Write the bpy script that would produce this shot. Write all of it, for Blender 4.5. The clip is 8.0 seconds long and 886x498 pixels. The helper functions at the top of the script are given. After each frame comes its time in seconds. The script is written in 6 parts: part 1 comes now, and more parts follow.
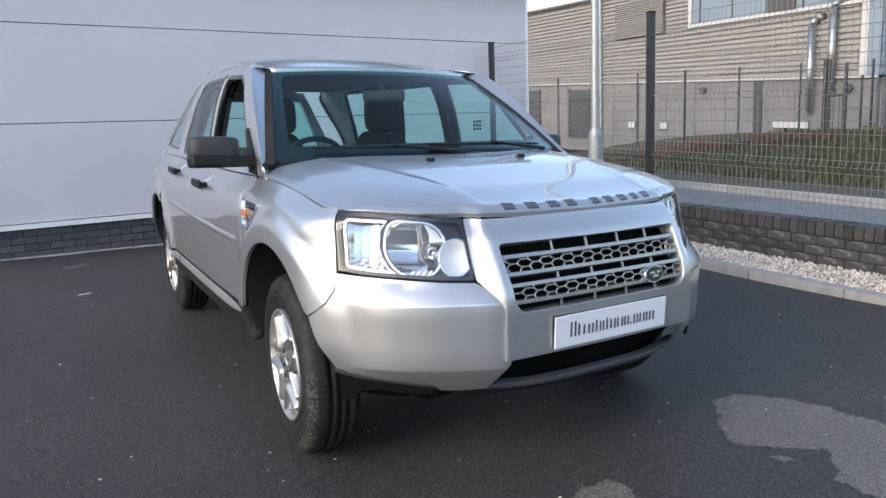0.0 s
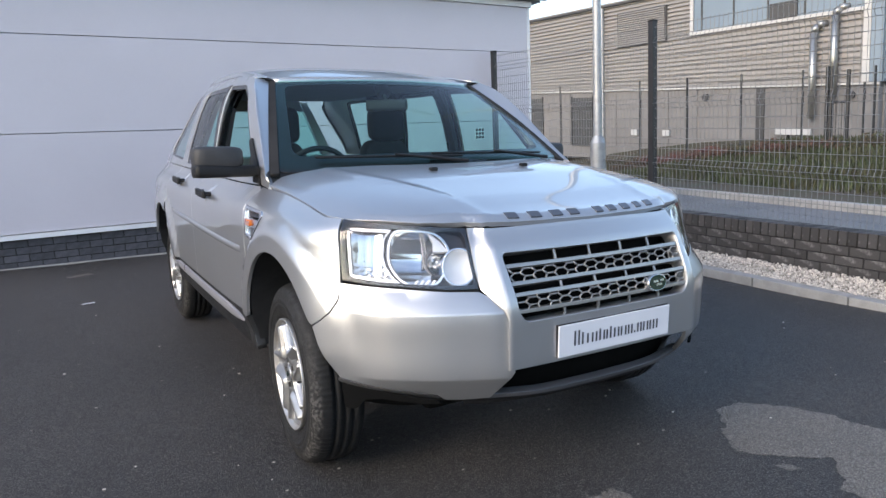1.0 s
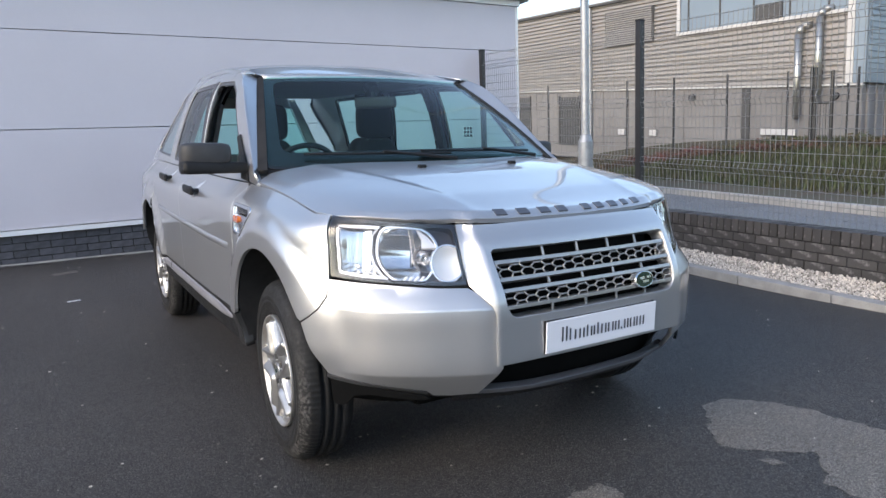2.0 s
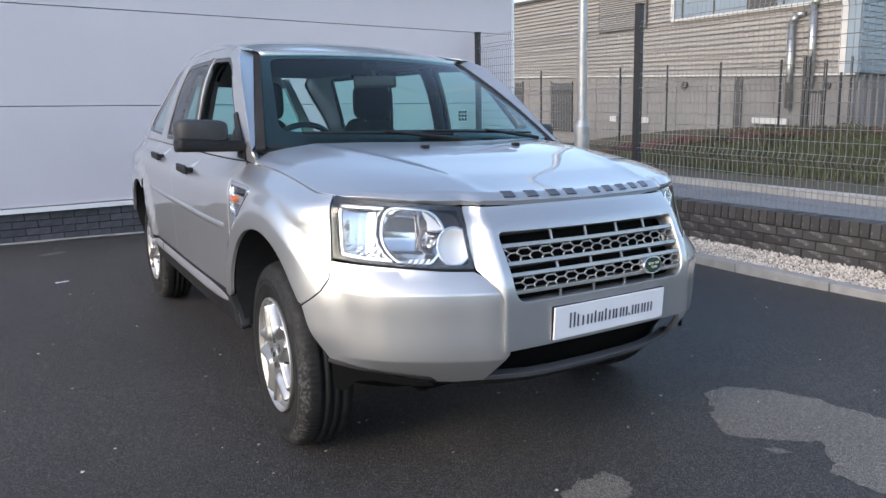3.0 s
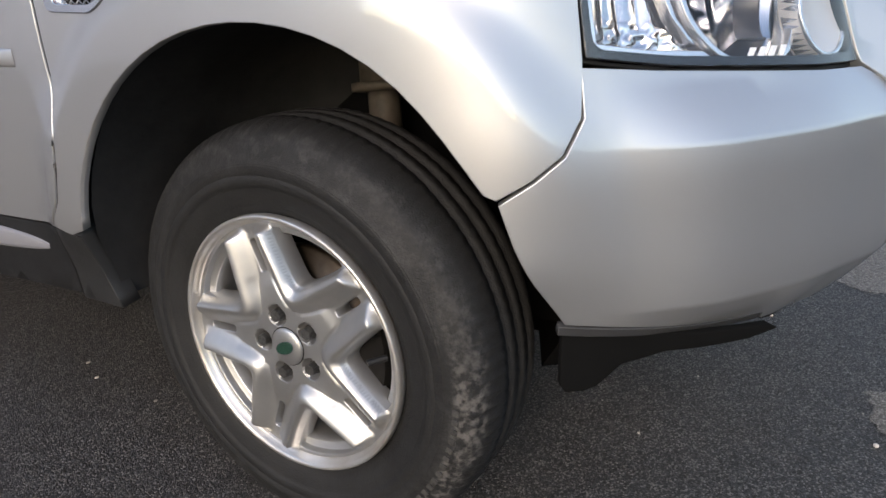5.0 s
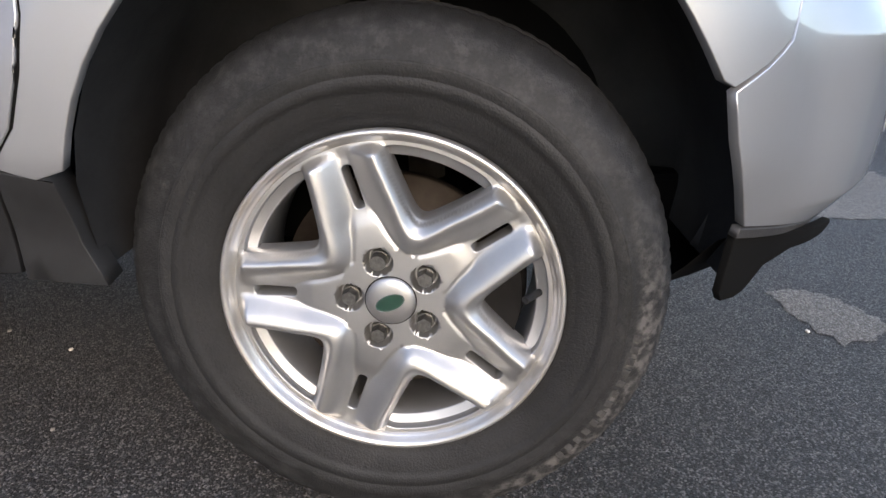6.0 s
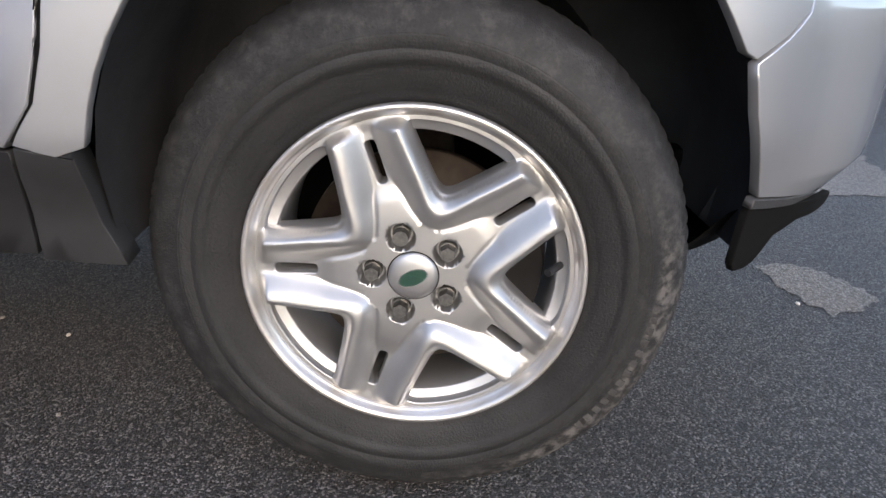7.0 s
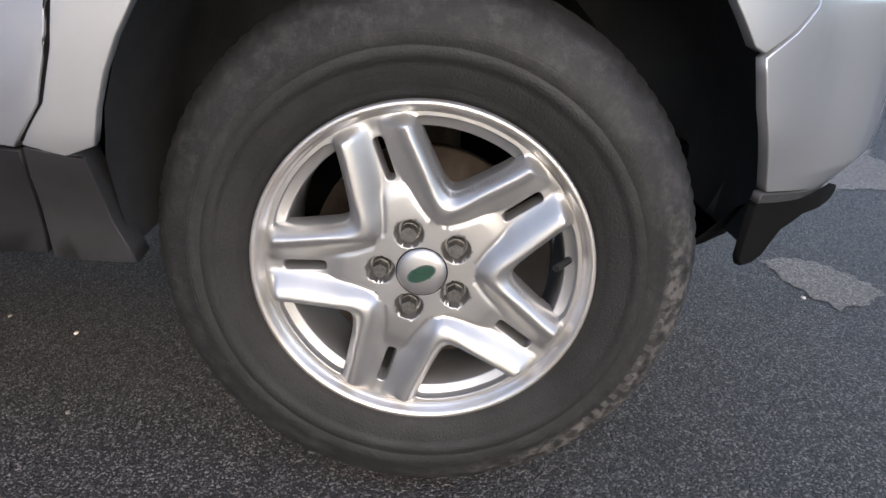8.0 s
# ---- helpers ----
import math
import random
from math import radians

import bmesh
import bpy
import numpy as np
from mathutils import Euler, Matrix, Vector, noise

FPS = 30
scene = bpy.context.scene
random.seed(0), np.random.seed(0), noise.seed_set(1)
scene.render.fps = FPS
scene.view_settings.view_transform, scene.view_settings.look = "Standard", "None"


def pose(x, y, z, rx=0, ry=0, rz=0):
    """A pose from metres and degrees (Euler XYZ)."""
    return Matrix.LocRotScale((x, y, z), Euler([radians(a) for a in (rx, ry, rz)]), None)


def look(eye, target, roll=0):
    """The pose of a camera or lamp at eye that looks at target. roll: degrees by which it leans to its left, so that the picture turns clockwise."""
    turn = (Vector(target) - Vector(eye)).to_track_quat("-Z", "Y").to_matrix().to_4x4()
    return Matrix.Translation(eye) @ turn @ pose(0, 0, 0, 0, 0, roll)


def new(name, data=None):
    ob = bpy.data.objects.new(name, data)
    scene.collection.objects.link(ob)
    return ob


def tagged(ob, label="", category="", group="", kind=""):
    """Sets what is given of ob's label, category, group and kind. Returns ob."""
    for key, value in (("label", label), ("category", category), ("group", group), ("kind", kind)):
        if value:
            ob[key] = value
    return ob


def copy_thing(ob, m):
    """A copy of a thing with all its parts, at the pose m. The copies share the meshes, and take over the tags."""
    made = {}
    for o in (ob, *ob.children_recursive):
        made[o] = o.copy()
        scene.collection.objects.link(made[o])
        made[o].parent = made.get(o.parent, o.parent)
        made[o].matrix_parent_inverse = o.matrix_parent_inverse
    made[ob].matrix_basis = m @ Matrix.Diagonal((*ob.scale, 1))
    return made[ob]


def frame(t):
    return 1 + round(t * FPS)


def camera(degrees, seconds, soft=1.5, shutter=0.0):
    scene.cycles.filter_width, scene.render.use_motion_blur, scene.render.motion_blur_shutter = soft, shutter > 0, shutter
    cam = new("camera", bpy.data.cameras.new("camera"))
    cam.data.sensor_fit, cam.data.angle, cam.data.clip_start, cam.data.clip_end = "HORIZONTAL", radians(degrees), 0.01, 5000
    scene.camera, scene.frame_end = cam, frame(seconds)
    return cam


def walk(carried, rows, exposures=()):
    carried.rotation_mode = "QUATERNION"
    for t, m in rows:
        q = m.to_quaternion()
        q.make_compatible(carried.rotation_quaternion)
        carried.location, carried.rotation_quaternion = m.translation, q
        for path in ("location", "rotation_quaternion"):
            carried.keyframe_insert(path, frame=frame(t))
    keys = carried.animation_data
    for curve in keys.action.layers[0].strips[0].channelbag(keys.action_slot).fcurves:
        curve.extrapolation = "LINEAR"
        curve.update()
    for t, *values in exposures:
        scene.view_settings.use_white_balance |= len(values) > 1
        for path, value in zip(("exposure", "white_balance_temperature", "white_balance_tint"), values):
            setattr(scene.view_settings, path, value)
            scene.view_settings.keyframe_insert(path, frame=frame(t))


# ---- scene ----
cam = camera(66.0, 8.0)
PATH = [
    (0, (-1.647, -2.596, 1.193), (-0.655, -0.883, 0.901), -2.1),
    (0.5, (-1.651, -2.597, 1.196), (-0.663, -0.881, 0.911), -2.4),
    (1, (-1.651, -2.6, 1.199), (-0.665, -0.882, 0.93), -2.3),
    (1.5, (-1.652, -2.61, 1.195), (-0.652, -0.9, 0.924), -2.2),
    (3, (-1.674, -2.523, 1.175), (-0.634, -0.844, 0.858), -1.3),
    (3.5, (-1.655, -2.284, 1.103), (-0.607, -0.639, 0.658), 0.5),
    (4, (-1.628, -1.778, 1.057), (-0.442, -0.227, 0.623), 0.7),
    (4.5, (-1.66, -1.218, 0.986), (-0.231, 0.089, 0.487), -1.6),
    (5, (-1.639, -0.701, 0.862), (0.023, 0.197, 0.206), -3.2),
    (5.2, (-1.679, -0.516, 0.809), (0.09, 0.144, 0.148), -1.0),
    (6.5, (-1.678, -0.028, 0.738), (0.175, -0.074, -0.017), 0.3),
    (7, (-1.688, -0.026, 0.733), (0.162, -0.054, -0.030), 0.8),
    (7.5, (-1.69, -0.024, 0.733), (0.16, -0.057, -0.031), 0.4),
    (8, (-1.69, -0.018, 0.733), (0.158, -0.040, -0.040), 0.4),
]
walk(cam, [(t, look(eye, target, roll)) for t, eye, target, roll in PATH], exposures=[(0.0, 1.46, 7100, 13), (3.6, 1.46, 7100, 13), (4.5, 1.30, 7150, 14), (5.0, 1.32, 7600, 14), (6.5, 1.78, 7250, 16), (8.0, 1.70, 7250, 16)])

# ---- world, sun, exposure ----
world = bpy.data.worlds.new("sky")
scene.world = world
world.use_nodes = True
wn = world.node_tree
sky = wn.nodes.new("ShaderNodeTexSky")
sky.sky_type = "NISHITA"
sky.sun_disc = False
SUN_FROM = Vector((-0.91, -0.19, 0.46)).normalized()
sky.sun_elevation = math.asin(SUN_FROM.z)
sky.sun_rotation = math.atan2(SUN_FROM.x, SUN_FROM.y)
sky.dust_density = 0.6
sky.ozone_density = 1.2
wn.nodes["Background"].inputs["Strength"].default_value = 0.15
wn.links.new(sky.outputs["Color"], wn.nodes["Background"].inputs["Color"])
sun = new("sun", bpy.data.lights.new("sun", "SUN"))
sun.data.energy, sun.data.angle, sun.data.color = 0.68, radians(26), (1.0, 0.90, 0.79)
sun.matrix_world = look(SUN_FROM * 50, (0, 0, 0))


# ---- materials ----
def material(name, color, rough=0.5, metal=0.0, vary=0.0, vary_scale=8.0, fine=0.0, fine_scale=200.0, bump=0.0, bump_scale=200.0,
             coat=0.0, coat_rough=0.03, rand=0.0, island=0.0, rough_vary=0.0, spec=0.5, color_b=None, bump_distance=0.002, share=(0.35, 0.65)):
    """A principled material whose colour varies broadly (vary, or towards color_b) and finely (fine), with a fine relief."""
    m = bpy.data.materials.new(name)
    m.use_nodes = True
    t = m.node_tree
    n, l = t.nodes, t.links
    p = n["Principled BSDF"]
    p.inputs["Roughness"].default_value = rough
    p.inputs["Metallic"].default_value = metal
    p.inputs["Coat Weight"].default_value = coat
    p.inputs["Coat Roughness"].default_value = coat_rough
    p.inputs["Specular IOR Level"].default_value = spec
    co = n.new("ShaderNodeTexCoord").outputs["Object"]
    big = n.new("ShaderNodeTexNoise")
    big.inputs["Scale"].default_value, big.inputs["Detail"].default_value, big.inputs["Roughness"].default_value = vary_scale, 6, 0.6
    l.new(co, big.inputs["Vector"])
    small = n.new("ShaderNodeTexNoise")
    small.inputs["Scale"].default_value, small.inputs["Detail"].default_value = fine_scale, 3
    l.new(co, small.inputs["Vector"])
    base = n.new("ShaderNodeMix")
    base.data_type = "RGBA"
    b = color_b or [c * (1 - vary) for c in color]
    base.inputs["A"].default_value = (*color, 1)
    base.inputs["B"].default_value = (*b, 1)
    ramp = n.new("ShaderNodeMapRange")
    ramp.inputs["From Min"].default_value, ramp.inputs["From Max"].default_value = share
    l.new(big.outputs["Fac"], ramp.inputs["Value"])
    l.new(ramp.outputs["Result"], base.inputs["Factor"])
    bright = n.new("ShaderNodeMath")
    bright.operation = "MULTIPLY_ADD"
    l.new(small.outputs["Fac"], bright.inputs[0])
    bright.inputs[1].default_value, bright.inputs[2].default_value = 2 * fine, 1 - fine
    last = bright.outputs[0]
    for amount, source in ((rand, "object"), (island, "island")):
        if amount:
            info = n.new("ShaderNodeObjectInfo").outputs["Random"] if source == "object" else n.new("ShaderNodeNewGeometry").outputs["Random Per Island"]
            k = n.new("ShaderNodeMath")
            k.operation = "MULTIPLY_ADD"
            l.new(info, k.inputs[0])
            k.inputs[1].default_value, k.inputs[2].default_value = 2 * amount, 1 - amount
            mul = n.new("ShaderNodeMath")
            mul.operation = "MULTIPLY"
            l.new(k.outputs[0], mul.inputs[0])
            l.new(last, mul.inputs[1])
            last = mul.outputs[0]
    tint = n.new("ShaderNodeVectorMath")
    tint.operation = "SCALE"
    l.new(base.outputs["Result"], tint.inputs[0])
    l.new(last, tint.inputs["Scale"])
    l.new(tint.outputs[0], p.inputs["Base Color"])
    if rough_vary:
        rr = n.new("ShaderNodeMath")
        rr.operation = "MULTIPLY_ADD"
        l.new(big.outputs["Fac"], rr.inputs[0])
        rr.inputs[1].default_value, rr.inputs[2].default_value = 2 * rough_vary, rough - rough_vary
        l.new(rr.outputs[0], p.inputs["Roughness"])
    if bump:
        bn = n.new("ShaderNodeTexNoise")
        bn.inputs["Scale"].default_value, bn.inputs["Detail"].default_value = bump_scale, 4
        l.new(co, bn.inputs["Vector"])
        bp = n.new("ShaderNodeBump")
        bp.inputs["Strength"].default_value, bp.inputs["Distance"].default_value = bump, bump_distance
        l.new(bn.outputs["Fac"], bp.inputs["Height"])
        l.new(bp.outputs["Normal"], p.inputs["Normal"])
    return m


def glass(name, tint, rough=0.0, base=0.06, gain=1.0):
    """Thin glass: a tinted clear sheet that gets glossier towards grazing views."""
    m = bpy.data.materials.new(name)
    m.use_nodes = True
    t = m.node_tree
    n, l = t.nodes, t.links
    n.remove(n["Principled BSDF"])
    clear = n.new("ShaderNodeBsdfTransparent")
    clear.inputs["Color"].default_value = (*tint, 1)
    gloss = n.new("ShaderNodeBsdfGlossy")
    gloss.inputs["Roughness"].default_value = rough
    face = n.new("ShaderNodeLayerWeight")
    face.inputs["Blend"].default_value = 0.5
    pw = n.new("ShaderNodeMath")
    pw.operation = "POWER"
    pw.inputs[1].default_value = 5.0
    l.new(face.outputs["Facing"], pw.inputs[0])
    k = n.new("ShaderNodeMath")
    k.operation = "MULTIPLY_ADD"
    k.use_clamp = True
    k.inputs[1].default_value, k.inputs[2].default_value = 0.95 * gain, base * gain
    l.new(pw.outputs[0], k.inputs[0])
    mix = n.new("ShaderNodeMixShader")
    l.new(k.outputs[0], mix.inputs[0])
    l.new(clear.outputs[0], mix.inputs[1])
    l.new(gloss.outputs[0], mix.inputs[2])
    l.new(mix.outputs[0], n["Material Output"].inputs["Surface"])
    return m


def asphalt(name, base, chip, chip_share, bump):
    """Bound stone chippings: a voronoi of chips with their own tones over a dark binder."""
    m = bpy.data.materials.new(name)
    m.use_nodes = True
    t = m.node_tree
    n, l = t.nodes, t.links
    p = n["Principled BSDF"]
    co = n.new("ShaderNodeTexCoord").outputs["Object"]
    v = n.new("ShaderNodeTexVoronoi")
    v.inputs["Scale"].default_value = 310
    l.new(co, v.inputs["Vector"])
    tone = n.new("ShaderNodeSeparateColor")
    l.new(v.outputs["Color"], tone.inputs[0])
    step = n.new("ShaderNodeMapRange")
    step.inputs["From Min"].default_value, step.inputs["From Max"].default_value = 1 - chip_share, 1.0
    l.new(tone.outputs[0], step.inputs["Value"])
    big = n.new("ShaderNodeTexNoise")
    big.inputs["Scale"].default_value, big.inputs["Detail"].default_value = 0.9, 7
    l.new(co, big.inputs["Vector"])
    mid = n.new("ShaderNodeTexNoise")
    mid.inputs["Scale"].default_value, mid.inputs["Detail"].default_value = 70, 5
    l.new(co, mid.inputs["Vector"])
    c = n.new("ShaderNodeMix")
    c.data_type = "RGBA"
    c.inputs["A"].default_value = (*base, 1)
    c.inputs["B"].default_value = (*chip, 1)
    l.new(step.outputs[0], c.inputs["Factor"])
    k = n.new("ShaderNodeMath")
    k.operation = "MULTIPLY_ADD"
    l.new(big.outputs["Fac"], k.inputs[0])
    k.inputs[1].default_value, k.inputs[2].default_value = 0.9, 0.55
    k2 = n.new("ShaderNodeMath")
    k2.operation = "MULTIPLY_ADD"
    l.new(mid.outputs["Fac"], k2.inputs[0])
    k2.inputs[1].default_value, k2.inputs[2].default_value = 0.8, 0.6
    kk = n.new("ShaderNodeMath")
    kk.operation = "MULTIPLY"
    l.new(k.outputs[0], kk.inputs[0])
    l.new(k2.outputs[0], kk.inputs[1])
    s = n.new("ShaderNodeVectorMath")
    s.operation = "SCALE"
    l.new(c.outputs["Result"], s.inputs[0])
    l.new(kk.outputs[0], s.inputs["Scale"])
    l.new(s.outputs[0], p.inputs["Base Color"])
    rr = n.new("ShaderNodeMapRange")
    rr.inputs["To Min"].default_value, rr.inputs["To Max"].default_value = 0.40, 0.70
    l.new(tone.outputs[1], rr.inputs["Value"])
    l.new(rr.outputs[0], p.inputs["Roughness"])
    h = n.new("ShaderNodeMath")
    h.operation = "MULTIPLY_ADD"
    l.new(v.outputs["Distance"], h.inputs[0])
    h.inputs[1].default_value = -1.0
    flat = n.new("ShaderNodeMath")
    flat.operation = "MULTIPLY"
    l.new(mid.outputs["Fac"], flat.inputs[0])
    flat.inputs[1].default_value = 0.35
    l.new(flat.outputs[0], h.inputs[2])
    bp = n.new("ShaderNodeBump")
    bp.inputs["Strength"].default_value, bp.inputs["Distance"].default_value = bump, 0.004
    l.new(h.outputs[0], bp.inputs["Height"])
    l.new(bp.outputs["Normal"], p.inputs["Normal"])
    return m


TARMAC = asphalt("tarmac", (0.022, 0.0195, 0.018), (0.195, 0.179, 0.167), 0.33, 1.0)
PATCH = asphalt("tarmac_dry", (0.10, 0.089, 0.076), (0.34, 0.305, 0.265), 0.55, 0.9)
ROAD = asphalt("road", (0.14, 0.138, 0.14), (0.25, 0.25, 0.25), 0.3, 0.5)
PAINT = material("silver_paint", (0.48, 0.485, 0.495), rough=0.39, metal=0.76, fine=0.05, fine_scale=1400, vary=0.02, vary_scale=3, coat=1.0, coat_rough=0.03)
PAINT.node_tree.nodes["Principled BSDF"].inputs["Coat IOR"].default_value = 1.7
BLACK_PLASTIC = material("black_plastic", (0.014, 0.014, 0.015), rough=0.55, vary=0.3, vary_scale=12, bump=0.25, bump_scale=900, rough_vary=0.1, spec=0.3)
GREY_PLASTIC = material("grey_plastic", (0.038, 0.038, 0.040), rough=0.55, vary=0.25, vary_scale=10, bump=0.2, bump_scale=700, rough_vary=0.1)
ARCH_PLASTIC = material("arch_plastic", (0.022, 0.022, 0.023), rough=0.5, vary=0.4, vary_scale=14, bump=0.2, bump_scale=700, rough_vary=0.15)
SILL_GREY = material("sill_grey", (0.22, 0.22, 0.24), rough=0.45, vary=0.1, vary_scale=9)
GLOSS_BLACK = material("gloss_black", (0.012, 0.012, 0.014), rough=0.12, vary=0.2)


def tyre_rubber():
    """Black rubber: a dusty outer sidewall, a smooth darker inner band, and one scraped stretch."""
    m = material("tyre_rubber", (0.0155, 0.0153, 0.0156), rough=0.64, spec=0.35, vary=0.35, vary_scale=11, fine=0.45, fine_scale=240, bump=0.55, bump_scale=330, rough_vary=0.16)
    n, l = m.node_tree.nodes, m.node_tree.links
    p = n["Principled BSDF"]
    was = p.inputs["Base Color"].links[0].from_socket
    co = n.new("ShaderNodeTexCoord").outputs["Object"]

    def reach(at, flat):
        d = n.new("ShaderNodeVectorMath")
        d.operation = "MULTIPLY_ADD"
        l.new(co, d.inputs[0])
        d.inputs[1].default_value, d.inputs[2].default_value = flat, at
        e = n.new("ShaderNodeVectorMath")
        e.operation = "LENGTH"
        l.new(d.outputs[0], e.inputs[0])
        return e.outputs["Value"]

    def band(value, a, b):
        r = n.new("ShaderNodeMapRange")
        r.interpolation_type = "SMOOTHSTEP"
        r.inputs["From Min"].default_value, r.inputs["From Max"].default_value = a, b
        l.new(value, r.inputs["Value"])
        return r.outputs["Result"]

    def times(a, b):
        k = n.new("ShaderNodeMath")
        k.operation = "MULTIPLY"
        l.new(a, k.inputs[0])
        l.new(b, k.inputs[1])
        return k.outputs[0]

    def mixed(fac, a, colour):
        k = n.new("ShaderNodeMix")
        k.data_type = "RGBA"
        l.new(fac, k.inputs["Factor"])
        l.new(a, k.inputs["A"])
        k.inputs["B"].default_value = (*colour, 1)
        return k.outputs["Result"]

    r = reach((0, 0, 0), (0, 1, 1))
    cloud = n.new("ShaderNodeTexNoise")
    cloud.inputs["Scale"].default_value, cloud.inputs["Detail"].default_value, cloud.inputs["Roughness"].default_value = 42, 12, 0.74
    l.new(co, cloud.inputs["Vector"])
    grit = n.new("ShaderNodeTexNoise")
    grit.inputs["Scale"].default_value, grit.inputs["Detail"].default_value = 75, 6
    l.new(co, grit.inputs["Vector"])
    side = n.new("ShaderNodeSeparateXYZ")
    l.new(co, side.inputs[0])
    wall = band(side.outputs["X"], .034, .012)
    dust = times(wall, times(band(r, .270, .320), band(cloud.outputs["Fac"], .44, .70)))
    out = mixed(dust, was, (0.038, 0.0372, 0.0368))
    near = n.new("ShaderNodeMath")
    near.operation = "SUBTRACT"
    near.inputs[0].default_value = 1.0
    l.new(band(reach((0, .262, .165), (0, 1, 1)), .08, .36), near.inputs[1])
    scrape = times(wall, times(times(near.outputs[0], band(r, .308, .318)), band(grit.outputs["Fac"], .42, .66)))
    out = mixed(scrape, out, (0.105, 0.098, 0.092))
    l.new(out, p.inputs["Base Color"])
    return m


RUBBER = tyre_rubber()
SCUFF = material("worn_rubber", (0.050, 0.047, 0.044), rough=0.85, vary=0.5, vary_scale=60, fine=0.5, fine_scale=500, bump=0.8, bump_scale=220)
ALLOY = material("wheel_alloy", (0.47, 0.468, 0.466), rough=0.42, metal=0.88, vary=0.12, vary_scale=14, fine=0.04, fine_scale=600, coat=0.25, coat_rough=0.12)
ALLOY_EDGE = material("rim_edge", (0.62, 0.61, 0.60), rough=0.38, metal=0.8, vary=0.3, vary_scale=12, color_b=(0.50, 0.465, 0.42), coat=0.3)
CHROME = material("chrome", (0.64, 0.64, 0.66), rough=0.05, metal=1.0)
CHROME_FACET = material("faceted_chrome", (0.55, 0.55, 0.57), rough=0.07, metal=1.0, bump=0.22, bump_scale=38, bump_distance=0.004)
CHROME_SOFT = material("satin_chrome", (0.75, 0.76, 0.78), rough=0.25, metal=1.0)
NUT = material("wheel_nut", (0.24, 0.235, 0.225), rough=0.4, metal=0.9, vary=0.4, vary_scale=200)
DISC = material("brake_disc", (0.095, 0.076, 0.058), rough=0.36, metal=0.85, vary=0.8, vary_scale=14, color_b=(0.035, 0.023, 0.016))
CALIPER = material("caliper", (0.007, 0.006, 0.0055), spec=0.2, rough=0.8, vary=0.5, vary_scale=60)
LINER = material("arch_liner", (0.034, 0.033, 0.033), rough=0.85, vary=0.4, vary_scale=8, bump=0.5, bump_scale=60, spec=0.25)
UNDER = material("underbody", (0.006, 0.006, 0.006), rough=0.9, vary=0.3, spec=0.08)
STEEL_DIRTY = material("dirty_steel", (0.13, 0.105, 0.08), rough=0.6, metal=0.3, vary=0.5, vary_scale=30)
SCREEN = glass("windscreen_glass", (0.68, 0.95, 0.90), base=0.03)
SIDE_GLASS = glass("side_glass", (0.70, 0.93, 0.90))
LENS = glass("lamp_lens", (0.96, 0.97, 0.98))
LAMP_DARK = material("lamp_bezel_dark", (0.045, 0.042, 0.05), rough=0.35, vary=0.2)
LAMP_SATIN = material("lamp_satin", (0.66, 0.645, 0.64), rough=0.46, metal=0.6, fine=0.04, fine_scale=500)
REFLECTOR = material("smooth_reflector", (0.60, 0.60, 0.62), rough=0.11, metal=1.0, bump=0.05, bump_scale=22, bump_distance=0.004)
LAMP_SILVER = material("lamp_silver", (0.72, 0.72, 0.74), rough=0.22, metal=0.9)
AMBER = material("amber_lens", (0.66, 0.15, 0.012), rough=0.15, vary=0.25, vary_scale=60, coat=1.0)
PLATE = material("plate_acrylic", (0.80, 0.80, 0.84), rough=0.25, vary=0.03, coat=0.6)
PLATE_TEXT = material("plate_text", (0.06, 0.06, 0.07), rough=0.35)
GRILLE_GREY = material("grille_silver", (0.42, 0.41, 0.40), rough=0.38, metal=0.8, vary=0.1, vary_scale=30)
LETTER = material("bonnet_letter_grey", (0.16, 0.165, 0.18), rough=0.35, metal=0.7)
BADGE_GREEN = material("badge_green", (0.012, 0.045, 0.030), rough=0.2, coat=1.0)
TRIM_DARK = material("interior_dark", (0.018, 0.019, 0.022), rough=0.7, vary=0.3, vary_scale=15, bump=0.2)
FABRIC = material("seat_fabric", (0.020, 0.022, 0.026), rough=0.9, vary=0.3, vary_scale=40, bump=0.4, bump_scale=500)
LINING = material("headlining", (0.16, 0.16, 0.155), rough=0.95, vary=0.1)
PANEL = material("cladding_white", (0.61, 0.577, 0.622), rough=0.42, vary=0.05, vary_scale=0.7, fine=0.015, fine_scale=40, bump=0.05, bump_scale=18)
FLASHING = material("flashing_white", (0.84, 0.84, 0.85), rough=0.4, vary=0.06, vary_scale=3)
BRICK = material("blue_brick", (0.085, 0.085, 0.098), rough=0.7, vary=0.35, vary_scale=14, fine=0.25, fine_scale=180, rand=0.22, bump=0.5, bump_scale=90)
BRICK_DARK = material("dark_brick", (0.050, 0.047, 0.046), rough=0.7, vary_scale=11, color_b=(0.19, 0.183, 0.176), share=(0.56, 0.74), fine=0.35, fine_scale=160, rand=0.35, bump=0.7, bump_scale=80)
MORTAR = material("mortar", (0.035, 0.035, 0.037), rough=0.95, vary=0.4, vary_scale=20, bump=0.5)
CONCRETE = material("kerb_concrete", (0.40, 0.39, 0.37), rough=0.85, vary=0.25, vary_scale=7, fine=0.2, fine_scale=220, rand=0.06, bump=0.4, bump_scale=250)
GRAVEL = material("gravel", (0.58, 0.53, 0.47), rough=0.85, island=0.5, vary=0.2, vary_scale=20, fine=0.15)
SOIL = material("soil", (0.24, 0.21, 0.17), rough=0.95, vary=0.5, vary_scale=12, bump=0.8, bump_scale=60)
